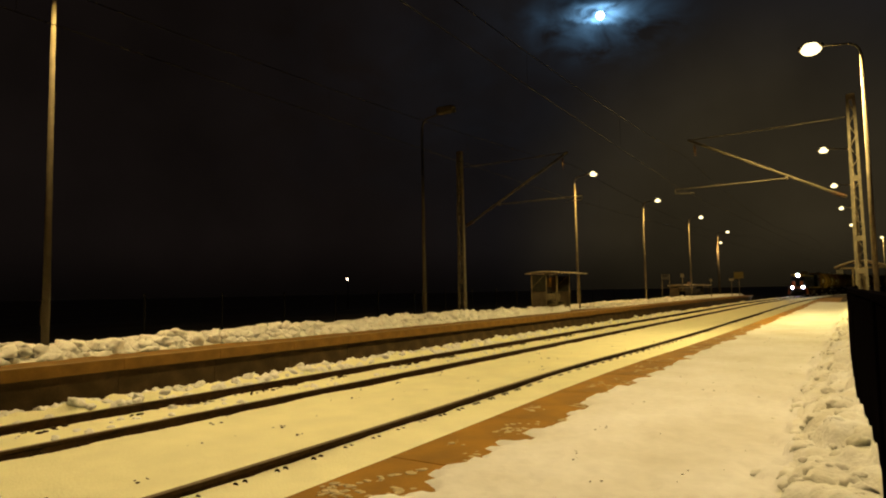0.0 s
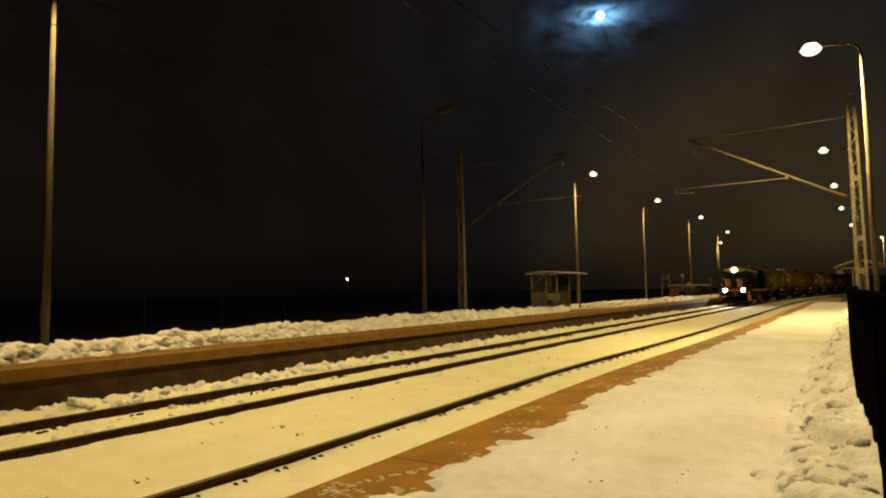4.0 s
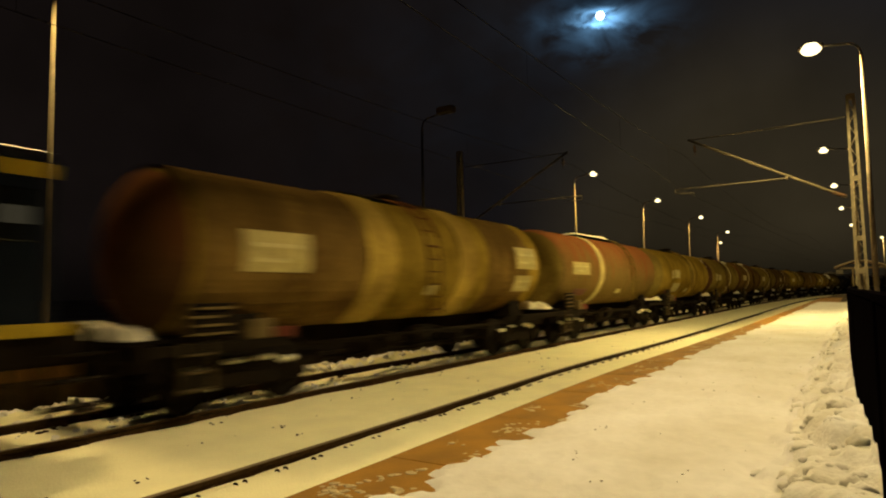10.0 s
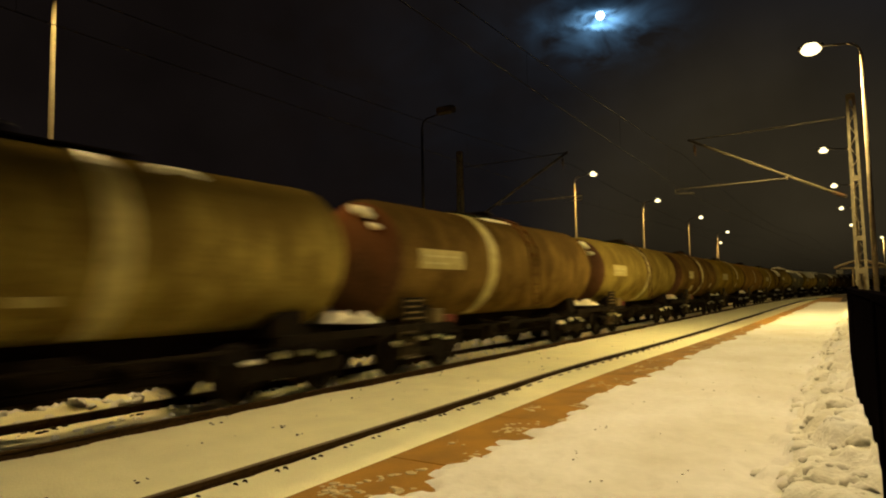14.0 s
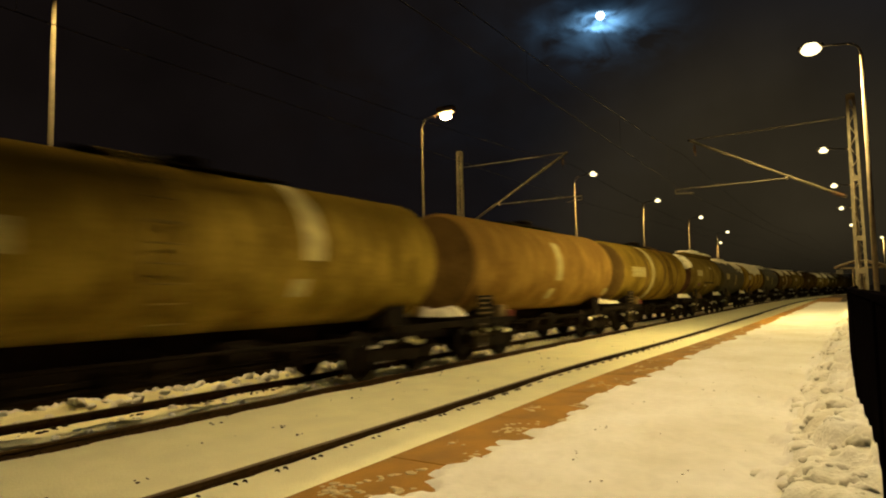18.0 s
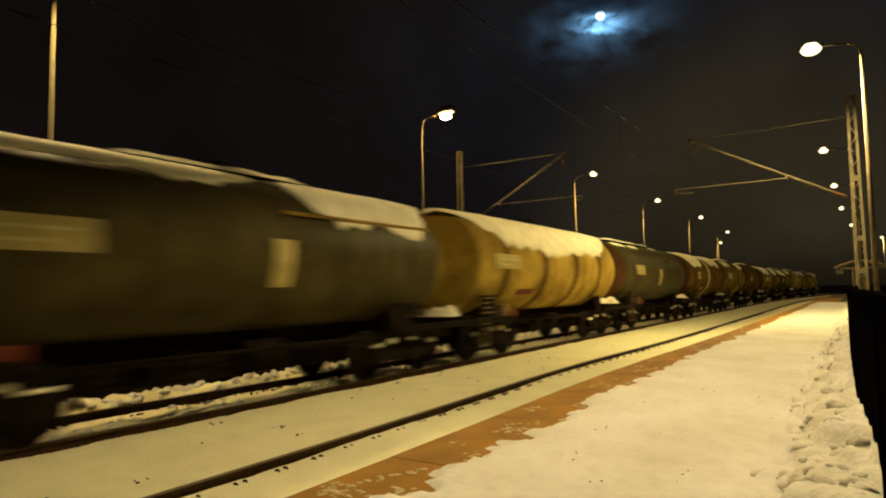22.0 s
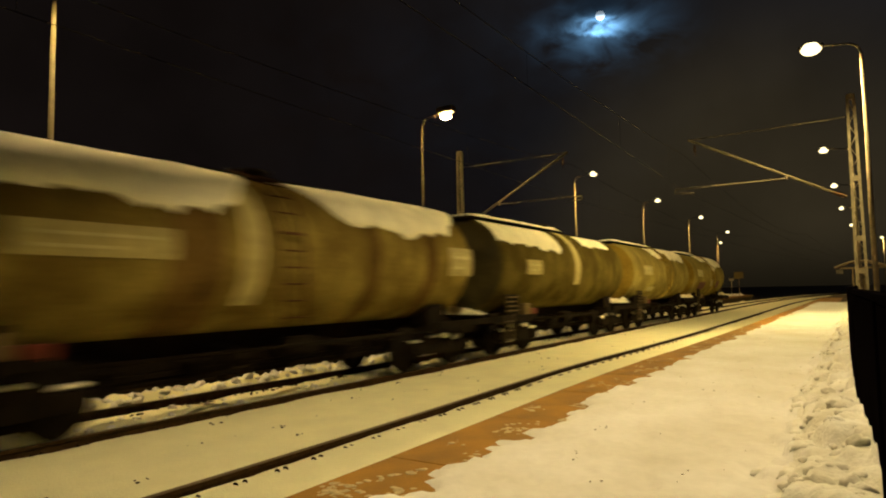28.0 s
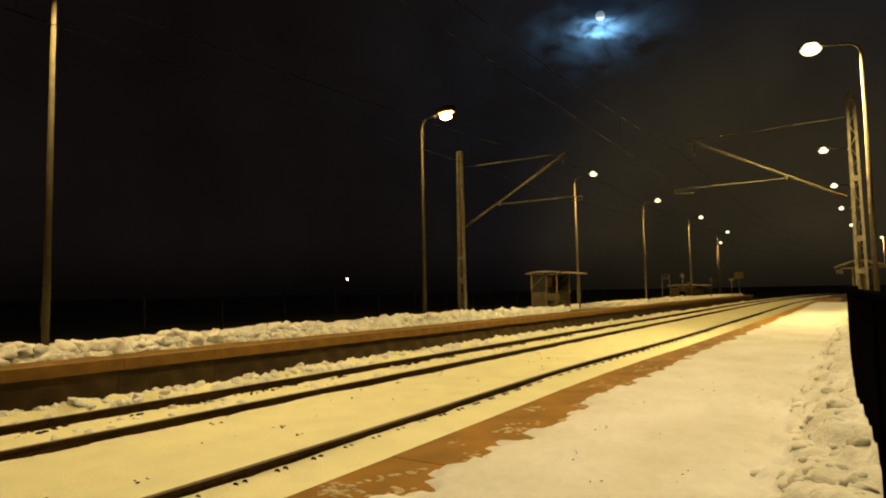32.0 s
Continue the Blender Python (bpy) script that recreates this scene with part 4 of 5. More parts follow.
def loco():
    """A hood-type shunter; the long hood's face stands at y = 0 and leads."""
    top = empty("diesel_locomotive", pose(XT, 0, 0), "dark blue diesel locomotive with yellow stripes and lit headlights", "locomotive")
    on(top, "frame", lambda bm: box(bm, -1.36, 1.36, -0.10, 11.7, 0.95, 1.36, 0.04), GRIME)
    on(top, "deck", lambda bm: [box(bm, -1.43, 1.43, -0.10, 11.7, 1.36, 1.42, 0.01), box(bm, -1.08, 1.08, -0.66, -0.11, 1.36, 1.42, 0.01)], GRIME)

    def hood(bm):
        prof = [(-0.93, 1.42), (0.93, 1.42), (0.93, 3.12), (0.85, 3.30), (0.58, 3.42), (-0.58, 3.42), (-0.85, 3.30), (-0.93, 3.12)]
        a = [bm.verts.new((x, 0.0 if z < 3.0 else 0.06, z)) for x, z in prof]
        b = [bm.verts.new((x, 8.9, z)) for x, z in prof]
        for i in range(8):
            bm.faces.new((a[i], b[i], b[(i + 1) % 8], a[(i + 1) % 8]))
        bm.faces.new(a)
        bm.faces.new(b[::-1])
        bmesh.ops.recalc_face_normals(bm, faces=bm.faces[:])
    body = on(top, "hood", hood, BLUE, "glossy dark blue engine hood")
    for s in (-1, 1):
        on(body, "top_stripe", lambda bm: box(bm, s * 0.935 - 0.02, s * 0.935 + 0.02, 0.25, 8.65, 3.10, 3.24, 0.008), YELLOW, "yellow stripe")
        on(top, "sill_stripe", lambda bm: box(bm, s * 1.435 - 0.015, s * 1.435 + 0.015, -0.10, 11.40, 1.30, 1.45, 0.006), YELLOW, "yellow sill stripe")

        def louvre(bm):
            for k in range(11):
                box(bm, s * 0.935 - 0.02, s * 0.935 + 0.02, 0.35, 2.2, 1.75 + 0.11 * k, 1.80 + 0.11 * k)
        on(body, "louvre", louvre, BLUE)
        for k in range(5):
            def door(bm):
                y0 = 2.5 + 1.25 * k
                box(bm, s * 0.935 - 0.012, s * 0.935 + 0.012, y0, y0 + 1.18, 1.55, 2.98, 0.008)
                box(bm, s * 0.945 - 0.02, s * 0.945 + 0.02, y0 + 1.0, y0 + 1.04, 2.2, 2.36)
            on(body, "side_door", door, BLUE)
        on(top, "handrail", lambda bm: [pipe(bm, [(s * 1.42, -0.2, 2.28), (s * 1.42, 8.8, 2.28)], 0.013, 6)] + [rod(bm, (s * 1.42, yy, 1.42), (s * 1.42, yy, 2.28), 0.011, seg=6) for yy in (-0.2, 1.3, 2.8, 4.3, 5.8, 7.3, 8.8)], GRIME, "thin dark handrail")
        # white bars painted at the spots where the hood side glints
        on(body, "white_mark", lambda bm: [box(bm, s * 0.95, s * 0.956, 5.5, 6.4, 1.86, 1.98), box(bm, s * 0.95, s * 0.956, 5.6, 6.2, 1.74, 1.80)], RAILWHITE, "white bars set where the hood glints")
        on(body, "white_mark", lambda bm: [box(bm, s * 0.95, s * 0.956, 5.9 + 0.28 * k, 6.1 + 0.28 * k, 2.72, 2.88) for k in range(3)], RAILWHITE)

    def brow(bm):
        n, rows = 12, []
        for k in range(n + 1):
            q = -math.pi / 2 + math.pi * k / n
            x, y = 0.90 * math.sin(q), -0.02 - 0.14 * math.cos(q)
            lo, hi = 3.28 - 0.30 + 0.24 * abs(x) ** 1.3, 3.28 + 0.19 - 0.20 * abs(x) ** 1.5
            rows.append([bm.verts.new(p) for p in ((x, y, lo), (x, y, hi), (x, 0.3, hi), (x, 0.3, lo))])
        for p, q in zip(rows[:-1], rows[1:]):
            for i in range(4):
                bm.faces.new((p[i], p[(i + 1) % 4], q[(i + 1) % 4], q[i]))
        bm.faces.new(rows[0])
        bm.faces.new(rows[-1][::-1])
        bmesh.ops.recalc_face_normals(bm, faces=bm.faces[:])
    on(body, "brow", brow, YELLOW, "rounded yellow brow round the top headlight")

    def headlight(parent, x, y, z, r):
        m = Matrix.Translation((x, y, z)) @ Matrix.Rotation(math.pi / 2, 4, "X")
        ring = on(parent, "headlight", lambda bm: lathe(bm, [(r + 0.03, -0.02), (r + 0.04, 0.10), (r + 0.01, 0.10), (r, -0.01)], 20, m), GRIME)
        on(ring, "lens", lambda bm: lathe(bm, [(r * 0.3, 0.02), (r, 0.005), (r, 0.0)], 20, m), HEADLIGHT, "glaring white lens")
    headlight(body, 0.0, -0.16, 3.24, 0.17)
    headlight(top, -0.74, -0.68, 1.40, 0.13)
    headlight(top, 0.74, -0.68, 1.40, 0.13)
    on(top, "buffer_beam", lambda bm: box(bm, -1.10, 1.10, -0.66, -0.08, 0.85, 1.355, 0.03), GRIME)
    on(top, "beam_plate", lambda bm: box(bm, -0.52, 0.52, -0.69, -0.66, 1.27, 1.52, 0.01), ORANGE, "orange plate between the lower headlights")
    for x in (-0.52, 0.52):
        on(top, "front_panel", lambda bm: box(bm, x - 0.20, x + 0.20, -0.68, -0.64, 1.66, 2.30, 0.01), ORANGE, "orange-red warning panel on the front rail")
    for x in (-1, 1):
        on(top, "front_rail", lambda bm: pipe(bm, [(x * 1.0, -0.63, 1.42), (x * 1.0, -0.63, 2.42), (x * 0.30, -0.63, 2.42), (x * 0.30, -0.63, 1.42)], 0.012, 6), RAILWHITE)
        on(top, "front_stanchion", lambda bm: pipe(bm, [(x * 0.72, -0.63, 1.42), (x * 0.72, -0.63, 2.42)], 0.011, 6), RAILWHITE)
    for s in (-1, 1):
        def stair(bm):
            for yy in (-0.62, -0.30):
                vs = [bm.verts.new((x, y, z)) for y in (yy, yy + 0.03) for x, z in ((s * 1.09, 1.36), (s * 1.20, 1.36), (s * 1.40, 0.42), (s * 1.12, 0.42))]
                for f in ((0, 1, 2, 3), (7, 6, 5, 4), (0, 4, 5, 1), (1, 5, 6, 2), (2, 6, 7, 3), (3, 7, 4, 0)):
                    bm.faces.new([vs[i] for i in f])
        stairs = on(top, "front_steps", stair, ORANGE, "orange corner steps")
        for k in range(3):
            on(stairs, "tread", lambda bm: box(bm, s * (1.20 + 0.05 * k) - 0.10, s * (1.20 + 0.05 * k) + 0.07, -0.59, -0.30, 1.05 - 0.28 * k, 1.08 - 0.28 * k), GRIME)
        on(top, "rear_steps", lambda bm: [box(bm, s * 1.25, s * 1.46, 11.2, 11.8, 0.45 + 0.3 * k, 0.48 + 0.3 * k) for k in range(3)] + [box(bm, s * 1.25, s * 1.46, yy, yy + 0.03, 0.42, 1.36) for yy in (11.17, 11.8)], GRIME)
    on(top, "snow_plough", lambda bm: box(bm, -1.1, 1.1, -0.70, -0.55, 0.18, 0.50, 0.03), GRIME)
    on(top, "coupler", lambda bm: [box(bm, -0.13, 0.13, -1.2, -0.7, 0.93, 1.17, 0.04), box(bm, -0.2, 0.2, -1.3, -1.0, 0.88, 1.22, 0.05)], GRIME)

    def cab(bm):
        prof = [(-1.40, 1.42), (1.40, 1.42), (1.40, 3.28), (1.25, 3.42), (0.8, 3.54), (0, 3.60), (-0.8, 3.54), (-1.25, 3.42), (-1.40, 3.28)]
        a = [bm.verts.new((x, 8.95, z)) for x, z in prof]
        b = [bm.verts.new((x, 11.2, z)) for x, z in prof]
        n = len(prof)
        for i in range(n):
            bm.faces.new((a[i], b[i], b[(i + 1) % n], a[(i + 1) % n]))
        bm.faces.new(a)
        bm.faces.new(b[::-1])
        bmesh.ops.recalc_face_normals(bm, faces=bm.faces[:])
    cabin = on(top, "cab", cab, BLUE, "driver's cab with a rounded roof")
    for s in (-1, 1):
        for y0, y1 in ((9.15, 9.95), (10.2, 11.0)):
            on(cabin, "window", lambda bm: box(bm, s * 1.405 - 0.012, s * 1.405 + 0.012, y0, y1, 2.35, 2.95, 0.02), GLASS)
        on(cabin, "window_light", lambda bm: box(bm, s * 1.415, s * 1.42, 10.7, 10.95, 2.55, 2.75), CABGLOW, "lit corner of the cab window")
        on(cabin, "yellow_band", lambda bm: box(bm, s * 1.405 - 0.012, s * 1.405 + 0.012, 10.55, 11.2, 3.09, 3.26), YELLOW)
    on(body, "exhaust_box", lambda bm: box(bm, -0.46, 0.46, 6.3, 7.4, 3.38, 3.94, 0.12), EXHAUST, "pale exhaust housing on the roof")
    on(body, "roof_fan", lambda bm: lathe(bm, [(0.55, 3.40), (0.55, 3.52), (0.48, 3.54)], 24, Matrix.Translation((0, 1.4, 0))), GRIME)
    on(body, "roof_hatch", lambda bm: box(bm, -0.4, 0.4, 3.0, 5.0, 3.40, 3.50, 0.03), BLUE)
    on(body, "horn", lambda bm: [lathe(bm, [(0.03, 0), (0.03, 0.2), (0.09, 0.35)], 12, Matrix.Translation((x, 0.9, 3.55)) @ Matrix.Rotation(math.pi / 2, 4, "X")) for x in (-0.2, 0.1)], RAILWHITE)
    on(top, "fuel_tank", lambda bm: box(bm, -1.30, 1.30, 4.4, 6.7, 0.36, 1.0, 0.12), GREYTANK, "dusty grey fuel tank")
    on(top, "battery_box", lambda bm: box(bm, -1.25, 1.25, 7.0, 7.7, 0.6, 0.95, 0.04), GRIME)
    bogie(top, 2.1, 2, 2.1, 0.52)
    bogie(top, 9.2, 2, 2.1, 0.52)
    return top


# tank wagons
def tank_paint(name, color, dirt_shade, rough=0.85, spec=0.0, top=None):
    """Weathered paint; streaks darker towards the top also hold back the lamps' light there."""
    m = mat(name, color, rough, spec=spec, vary=0.45, scale=0.9, fine=14, bump=0.08, dist=0.01, tint=dirt_shade)
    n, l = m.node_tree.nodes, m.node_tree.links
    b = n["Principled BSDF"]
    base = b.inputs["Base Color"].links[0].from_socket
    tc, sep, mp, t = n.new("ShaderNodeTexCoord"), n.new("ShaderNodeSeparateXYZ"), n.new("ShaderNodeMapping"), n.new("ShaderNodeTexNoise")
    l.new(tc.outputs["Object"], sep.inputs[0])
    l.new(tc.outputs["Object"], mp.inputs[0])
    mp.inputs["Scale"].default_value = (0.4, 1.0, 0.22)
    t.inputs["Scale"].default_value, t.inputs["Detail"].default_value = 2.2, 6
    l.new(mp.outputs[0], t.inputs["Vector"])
    # darkening by height, put into the paint to counter overlit tank tops
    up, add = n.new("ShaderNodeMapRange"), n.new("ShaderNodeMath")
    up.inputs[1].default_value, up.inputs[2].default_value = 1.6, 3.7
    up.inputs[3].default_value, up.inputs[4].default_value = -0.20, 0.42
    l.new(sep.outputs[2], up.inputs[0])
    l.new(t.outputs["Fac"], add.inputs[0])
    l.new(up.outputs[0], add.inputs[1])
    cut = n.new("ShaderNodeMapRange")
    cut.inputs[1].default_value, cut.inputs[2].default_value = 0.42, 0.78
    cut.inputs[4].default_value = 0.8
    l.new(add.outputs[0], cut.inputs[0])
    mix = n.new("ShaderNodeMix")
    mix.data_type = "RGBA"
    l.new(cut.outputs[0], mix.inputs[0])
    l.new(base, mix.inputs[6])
    mix.inputs[7].default_value = (*(top or [q * 0.72 for q in dirt_shade]), 1)
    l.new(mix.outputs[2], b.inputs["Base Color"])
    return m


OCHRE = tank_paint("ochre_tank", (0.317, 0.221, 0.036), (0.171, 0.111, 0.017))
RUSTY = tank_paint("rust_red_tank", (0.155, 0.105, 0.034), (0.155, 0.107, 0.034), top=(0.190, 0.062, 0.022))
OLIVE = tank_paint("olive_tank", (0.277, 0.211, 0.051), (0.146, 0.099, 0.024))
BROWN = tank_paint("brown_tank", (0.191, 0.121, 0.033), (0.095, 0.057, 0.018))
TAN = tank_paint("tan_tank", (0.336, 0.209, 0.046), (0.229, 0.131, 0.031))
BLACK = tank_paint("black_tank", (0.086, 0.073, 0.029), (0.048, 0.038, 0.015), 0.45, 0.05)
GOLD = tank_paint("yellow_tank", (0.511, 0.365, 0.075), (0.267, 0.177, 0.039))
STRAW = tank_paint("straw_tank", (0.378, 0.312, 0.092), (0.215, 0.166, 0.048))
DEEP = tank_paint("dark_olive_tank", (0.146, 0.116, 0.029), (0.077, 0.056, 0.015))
ENDDARK = tank_paint("dark_brown_end", (0.129, 0.064, 0.031), (0.057, 0.029, 0.017))
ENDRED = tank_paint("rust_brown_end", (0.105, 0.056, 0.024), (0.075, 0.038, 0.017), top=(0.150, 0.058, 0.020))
PLATE = mat("dirty_white_plate", (0.46, 0.38, 0.15), 0.6, vary=0.3, scale=5, fine=40, bump=0.05)
BANDWHITE = mat("dirty_white_band", (0.50, 0.41, 0.16), 0.6, vary=0.3, scale=3, fine=40, bump=0.05)
FAINT = mat("faded_lettering", (0.58, 0.50, 0.24), 0.6, vary=0.3, scale=5, fine=40, bump=0)
REDMARK = mat("faded_red_mark", (0.125, 0.024, 0.012), 0.6, vary=0.35, scale=4, fine=40, bump=0.05)
STEPS = mat("dusty_pale_paint", (0.15, 0.108, 0.040), 0.7, vary=0.4, scale=5, fine=40, bump=0.05)
WSNOW = mat("wagon_snow", (0.92, 0.87, 0.66), 0.8, vary=0.15, scale=2.5, fine=25, bump=0.5, dist=0.03)


def wrap(bm, y0, y1, a0, a1, r, thick, zc, n=None):
    """A curved plate on the tank between y0 and y1, from angle a0 to a1 degrees above the near side."""
    n = n or max(2, int(abs(a1 - a0) / 8))
    rows = []
    for k in range(n + 1):
        a = radians(lerp(a0, a1, k / n))
        rows.append([bm.verts.new((rr * math.cos(a), y, zc + rr * math.sin(a))) for rr, y in ((r, y0), (r, y1), (r + thick, y1), (r + thick, y0))])
    for p, q in zip(rows[:-1], rows[1:]):
        for i in range(4):
            bm.faces.new((p[i], p[(i + 1) % 4], q[(i + 1) % 4], q[i]))
    bm.faces.new(rows[0])
    bm.faces.new(rows[-1][::-1])
    bmesh.ops.recalc_face_normals(bm, faces=bm.faces[:])


def snow_cap(bm, y0, y1, low, r, zc, seed, deep=0.07):
    """Snow lying over the top of the tank, its hem uneven; low is where it ends, in degrees from level."""
    ny, na = max(8, int((y1 - y0) / 0.16)), 22
    inner, outer = [], []
    for j in range(ny + 1):
        u = j / ny
        y = lerp(y0, y1, u)
        edge = min(1.0, 5 * u, 5 * (1 - u)) ** 0.5
        a_lo = lerp(84, low + 16 * fbm(y * 1.1, seed) + 14 * fbm(y * 3.0, seed + 3), edge)
        a_hi = 180 - a_lo
        ri, ro = [], []
        for i in range(na + 1):
            v = i / na
            a = radians(lerp(a_lo, a_hi, v))
            d = deep * min(1.0, 9 * v, 9 * (1 - v)) ** 0.6 * (0.35 + 0.65 * edge) * (1 + 0.35 * fbm(y * 1.6, a * 2.0, seed))
            for rr, lst in ((r - 0.02, ri), (r + 0.004 + d, ro)):
                lst.append(bm.verts.new((rr * math.cos(a), y, zc + rr * math.sin(a))))
        inner.append(ri)
        outer.append(ro)
    for j in range(ny):
        for i in range(na):
            f = bm.faces.new((outer[j][i], outer[j + 1][i], outer[j + 1][i + 1], outer[j][i + 1]))
            f.smooth = True
        for i in (0, na):
            bm.faces.new((inner[j][i], inner[j + 1][i], outer[j + 1][i], outer[j][i]))
    for j in (0, ny):
        for i in range(na):
            bm.faces.new((inner[j][i], inner[j][i + 1], outer[j][i + 1], outer[j][i]))
    bmesh.ops.recalc_face_normals(bm, faces=bm.faces[:])


def snow_strip(bm, x, half, y0, y1, z, tall, seed, bumps=()):
    """One uneven strip of snow lying along a board; bumps are (share of the length, reach, height)."""
    ny, nx = max(8, int((y1 - y0) / 0.10)), 8
    rows = []
    for j in range(ny + 1):
        u = j / ny
        y = lerp(y0, y1, u)
        w = half * (1 + 0.10 * fbm(y * 2.0, seed))
        end = min(1.0, 12 * u, 12 * (1 - u)) ** 0.5
        hump = sum(hh * max(0.0, 1 - ((u - c) / r) ** 2) for c, r, hh in bumps)
        row = []
        for i in range(nx + 1):
            v = i / nx * 2 - 1
            d = (tall * (1 + 0.6 * fbm(y * 1.3, seed + 2) + 0.4 * fbm(y * 4, v, seed)) + hump) * end * (1 - v ** 4) ** 0.5
            row.append(bm.verts.new((x + v * w, y, z + max(0.0, d) - 0.01)))
        rows.append(row)
    for p, q in zip(rows[:-1], rows[1:]):
        for i in range(nx):
            bm.faces.new((p[i], q[i], q[i + 1], p[i + 1])).smooth = True
    for r in (rows[0], rows[-1]):
        bm.faces.new(r)
    bmesh.ops.recalc_face_normals(bm, faces=bm.faces[:])


def side_snow(bm, y0, y1, a0, a1, r, zc, seed):
    """A patch of snow stuck to the near shoulder of the tank."""
    ny, na = max(6, int((y1 - y0) / 0.15)), 8
    rows = []
    for j in range(ny + 1):
        u = j / ny
        y = lerp(y0, y1, u)
        lo = a0 + 14 * fbm(y * 1.4, seed) + 8 * fbm(y * 4, seed + 1)
        row = []
        for i in range(na + 1):
            v = i / na
            a = radians(lerp(lo, a1, v))
            d = 0.045 * min(1, 4 * v, 4 * (1 - v), 6 * u, 6 * (1 - u)) - 0.004
            row.append(bm.verts.new(((r + d) * math.cos(a), y, zc + (r + d) * math.sin(a))))
        rows.append(row)
    for j in range(ny):
        for i in range(na):
            bm.faces.new((rows[j][i], rows[j + 1][i], rows[j + 1][i + 1], rows[j][i + 1])).smooth = True
    bmesh.ops.recalc_face_normals(bm, faces=bm.faces[:])


def tanker(label, L, paint, end=ENDDARK, R=1.33, zc=2.43, plates=(), bands=(), rings=(), marks=(), caps=(), sides=(), walk_snow=False, ladder=0.5, front_snow=False, boxy=False, rear_paint=None, end_lump=None, straps=(), side_pipe=None, wk=None, dip=-5):
    """A four-axle tank wagon about y = 0; lengths along the tank are shares of it from the leading end."""
    top = empty("tank_wagon", pose(XT, 0, 0), label, "tank wagon", "tank wagons of the train")
    h = L / 2

    def at(u):
        return -h + u * L
    turn = Matrix.Translation((0, 0, zc)) @ Matrix.Rotation(-math.pi / 2, 4, "X")
    dome = [(0.02, 0.0), (R * 0.25, 0.02), (R * 0.45, 0.075), (R * 0.65, 0.17), (R * 0.82, 0.30), (R * 0.93, 0.44), (R * 0.985, 0.58), (R, 0.72)]

    def shell(bm):
        lathe(bm, [(r, -h + d) for r, d in dome] + [(r, h - d) for r, d in reversed(dome)], 40, turn)
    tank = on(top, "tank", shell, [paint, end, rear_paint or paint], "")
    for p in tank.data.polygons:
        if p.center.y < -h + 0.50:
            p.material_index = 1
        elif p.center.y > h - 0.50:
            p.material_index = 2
    for k in range(1, 5):
        on(tank, "weld_seam", lambda bm: wrap(bm, at(k / 5) - 0.03, at(k / 5) + 0.03, -60, 240, R - 0.004, 0.010, zc, 36), paint)
    for u, w, a0, a1 in bands:
        on(tank, "white_band", lambda bm: wrap(bm, at(u) - w / 2, at(u) + w / 2, a0, a1, R, 0.014, zc), BANDWHITE, "dirty white band round the tank")
    for u, w in rings:
        on(tank, "yellow_ring", lambda bm: wrap(bm, at(u) - w / 2, at(u) + w / 2, -70, 250, R, 0.05, zc), GOLD, "raised ochre ring")
    for u, w in straps:
        on(tank, "strap", lambda bm: wrap(bm, at(u) - w / 2, at(u) + w / 2, -75, 250, R, 0.008, zc, 36), BROWN, "dark stained strap")
    if side_pipe:
        a = radians(28)
        on(tank, "side_pipe", lambda bm: pipe(bm, [((R + 0.05) * math.cos(a), at(side_pipe[0]), zc + (R + 0.05) * math.sin(a)), ((R + 0.05) * math.cos(a), at(side_pipe[1]), zc + (R + 0.05) * math.sin(a))], 0.035, 8), GOLD, "thin pipe along the shoulder")
    for i, (u0, u1, a0, a1) in enumerate(plates):
        a0, a1 = a0 + dip, a1 + dip
        pl = on(tank, "plate", lambda bm: wrap(bm, at(u0), at(u1), a0, a1, R + (0.062 if boxy else 0.0), 0.016, zc, 3), PLATE, "pale panel with worn lettering")
        if u1 - u0 > 0.07:
            for r in range(2):
                on(pl, "lettering_bar", lambda bm: wrap(bm, lerp(at(u0), at(u1), 0.12), lerp(at(u0), at(u1), 0.88 - 0.25 * r), lerp(a0, a1, 0.60 - 0.36 * r), lerp(a0, a1, 0.70 - 0.36 * r), R + (0.079 if boxy else 0.017), 0.003, zc, 1), FAINT)
    for u0, u1, a0, a1 in marks:
        a0, a1 = a0 + dip, a1 + dip
        on(tank, "red_mark", lambda bm: wrap(bm, at(u0), at(u1), a0, a1, R + (0.062 if boxy else 0.0), 0.010, zc, 3), REDMARK, "faded red painted mark")
    # running gear
    on(top, "frame", lambda bm: [box(bm, -0.28, 0.28, -h - 0.40, h + 0.40, 0.60, 1.14, 0.02), box(bm, -1.42, 1.42, -h - 0.40, -h - 0.28, 0.85, 1.10, 0.02), box(bm, -1.42, 1.42, h + 0.28, h + 0.40, 0.85, 1.10, 0.02)] + [box(bm, s * 1.36 - 0.05, s * 1.36 + 0.05, a, b, 0.92, 1.06) for s in (-1, 1) for a, b in ((-h - 0.35, -h + 2.1), (h - 2.1, h + 0.35))], GRIME)
    for yy in (-h + 1.55, h - 1.55):
        def saddle(bm, s):
            for s in (s,):
                vs = [bm.verts.new((x, y, z)) for y in (yy - 0.32, yy + 0.32) for x, z in ((s * 0.35, 1.0), (s * 1.0, 1.0), (s * 0.95, zc - 1.0), (s * 0.9, zc - 1.05), (s * 0.4, 1.12))]
                n = 5
                bm.faces.new(vs[:n])
                bm.faces.new(vs[n:][::-1])
                for i in range(n):
                    bm.faces.new((vs[i], vs[(i + 1) % n], vs[n + (i + 1) % n], vs[n + i]))
            bmesh.ops.recalc_face_normals(bm, faces=bm.faces[:])
        for s in (-1, 1):
            on(top, "saddle", lambda bm: saddle(bm, s), GRIME)
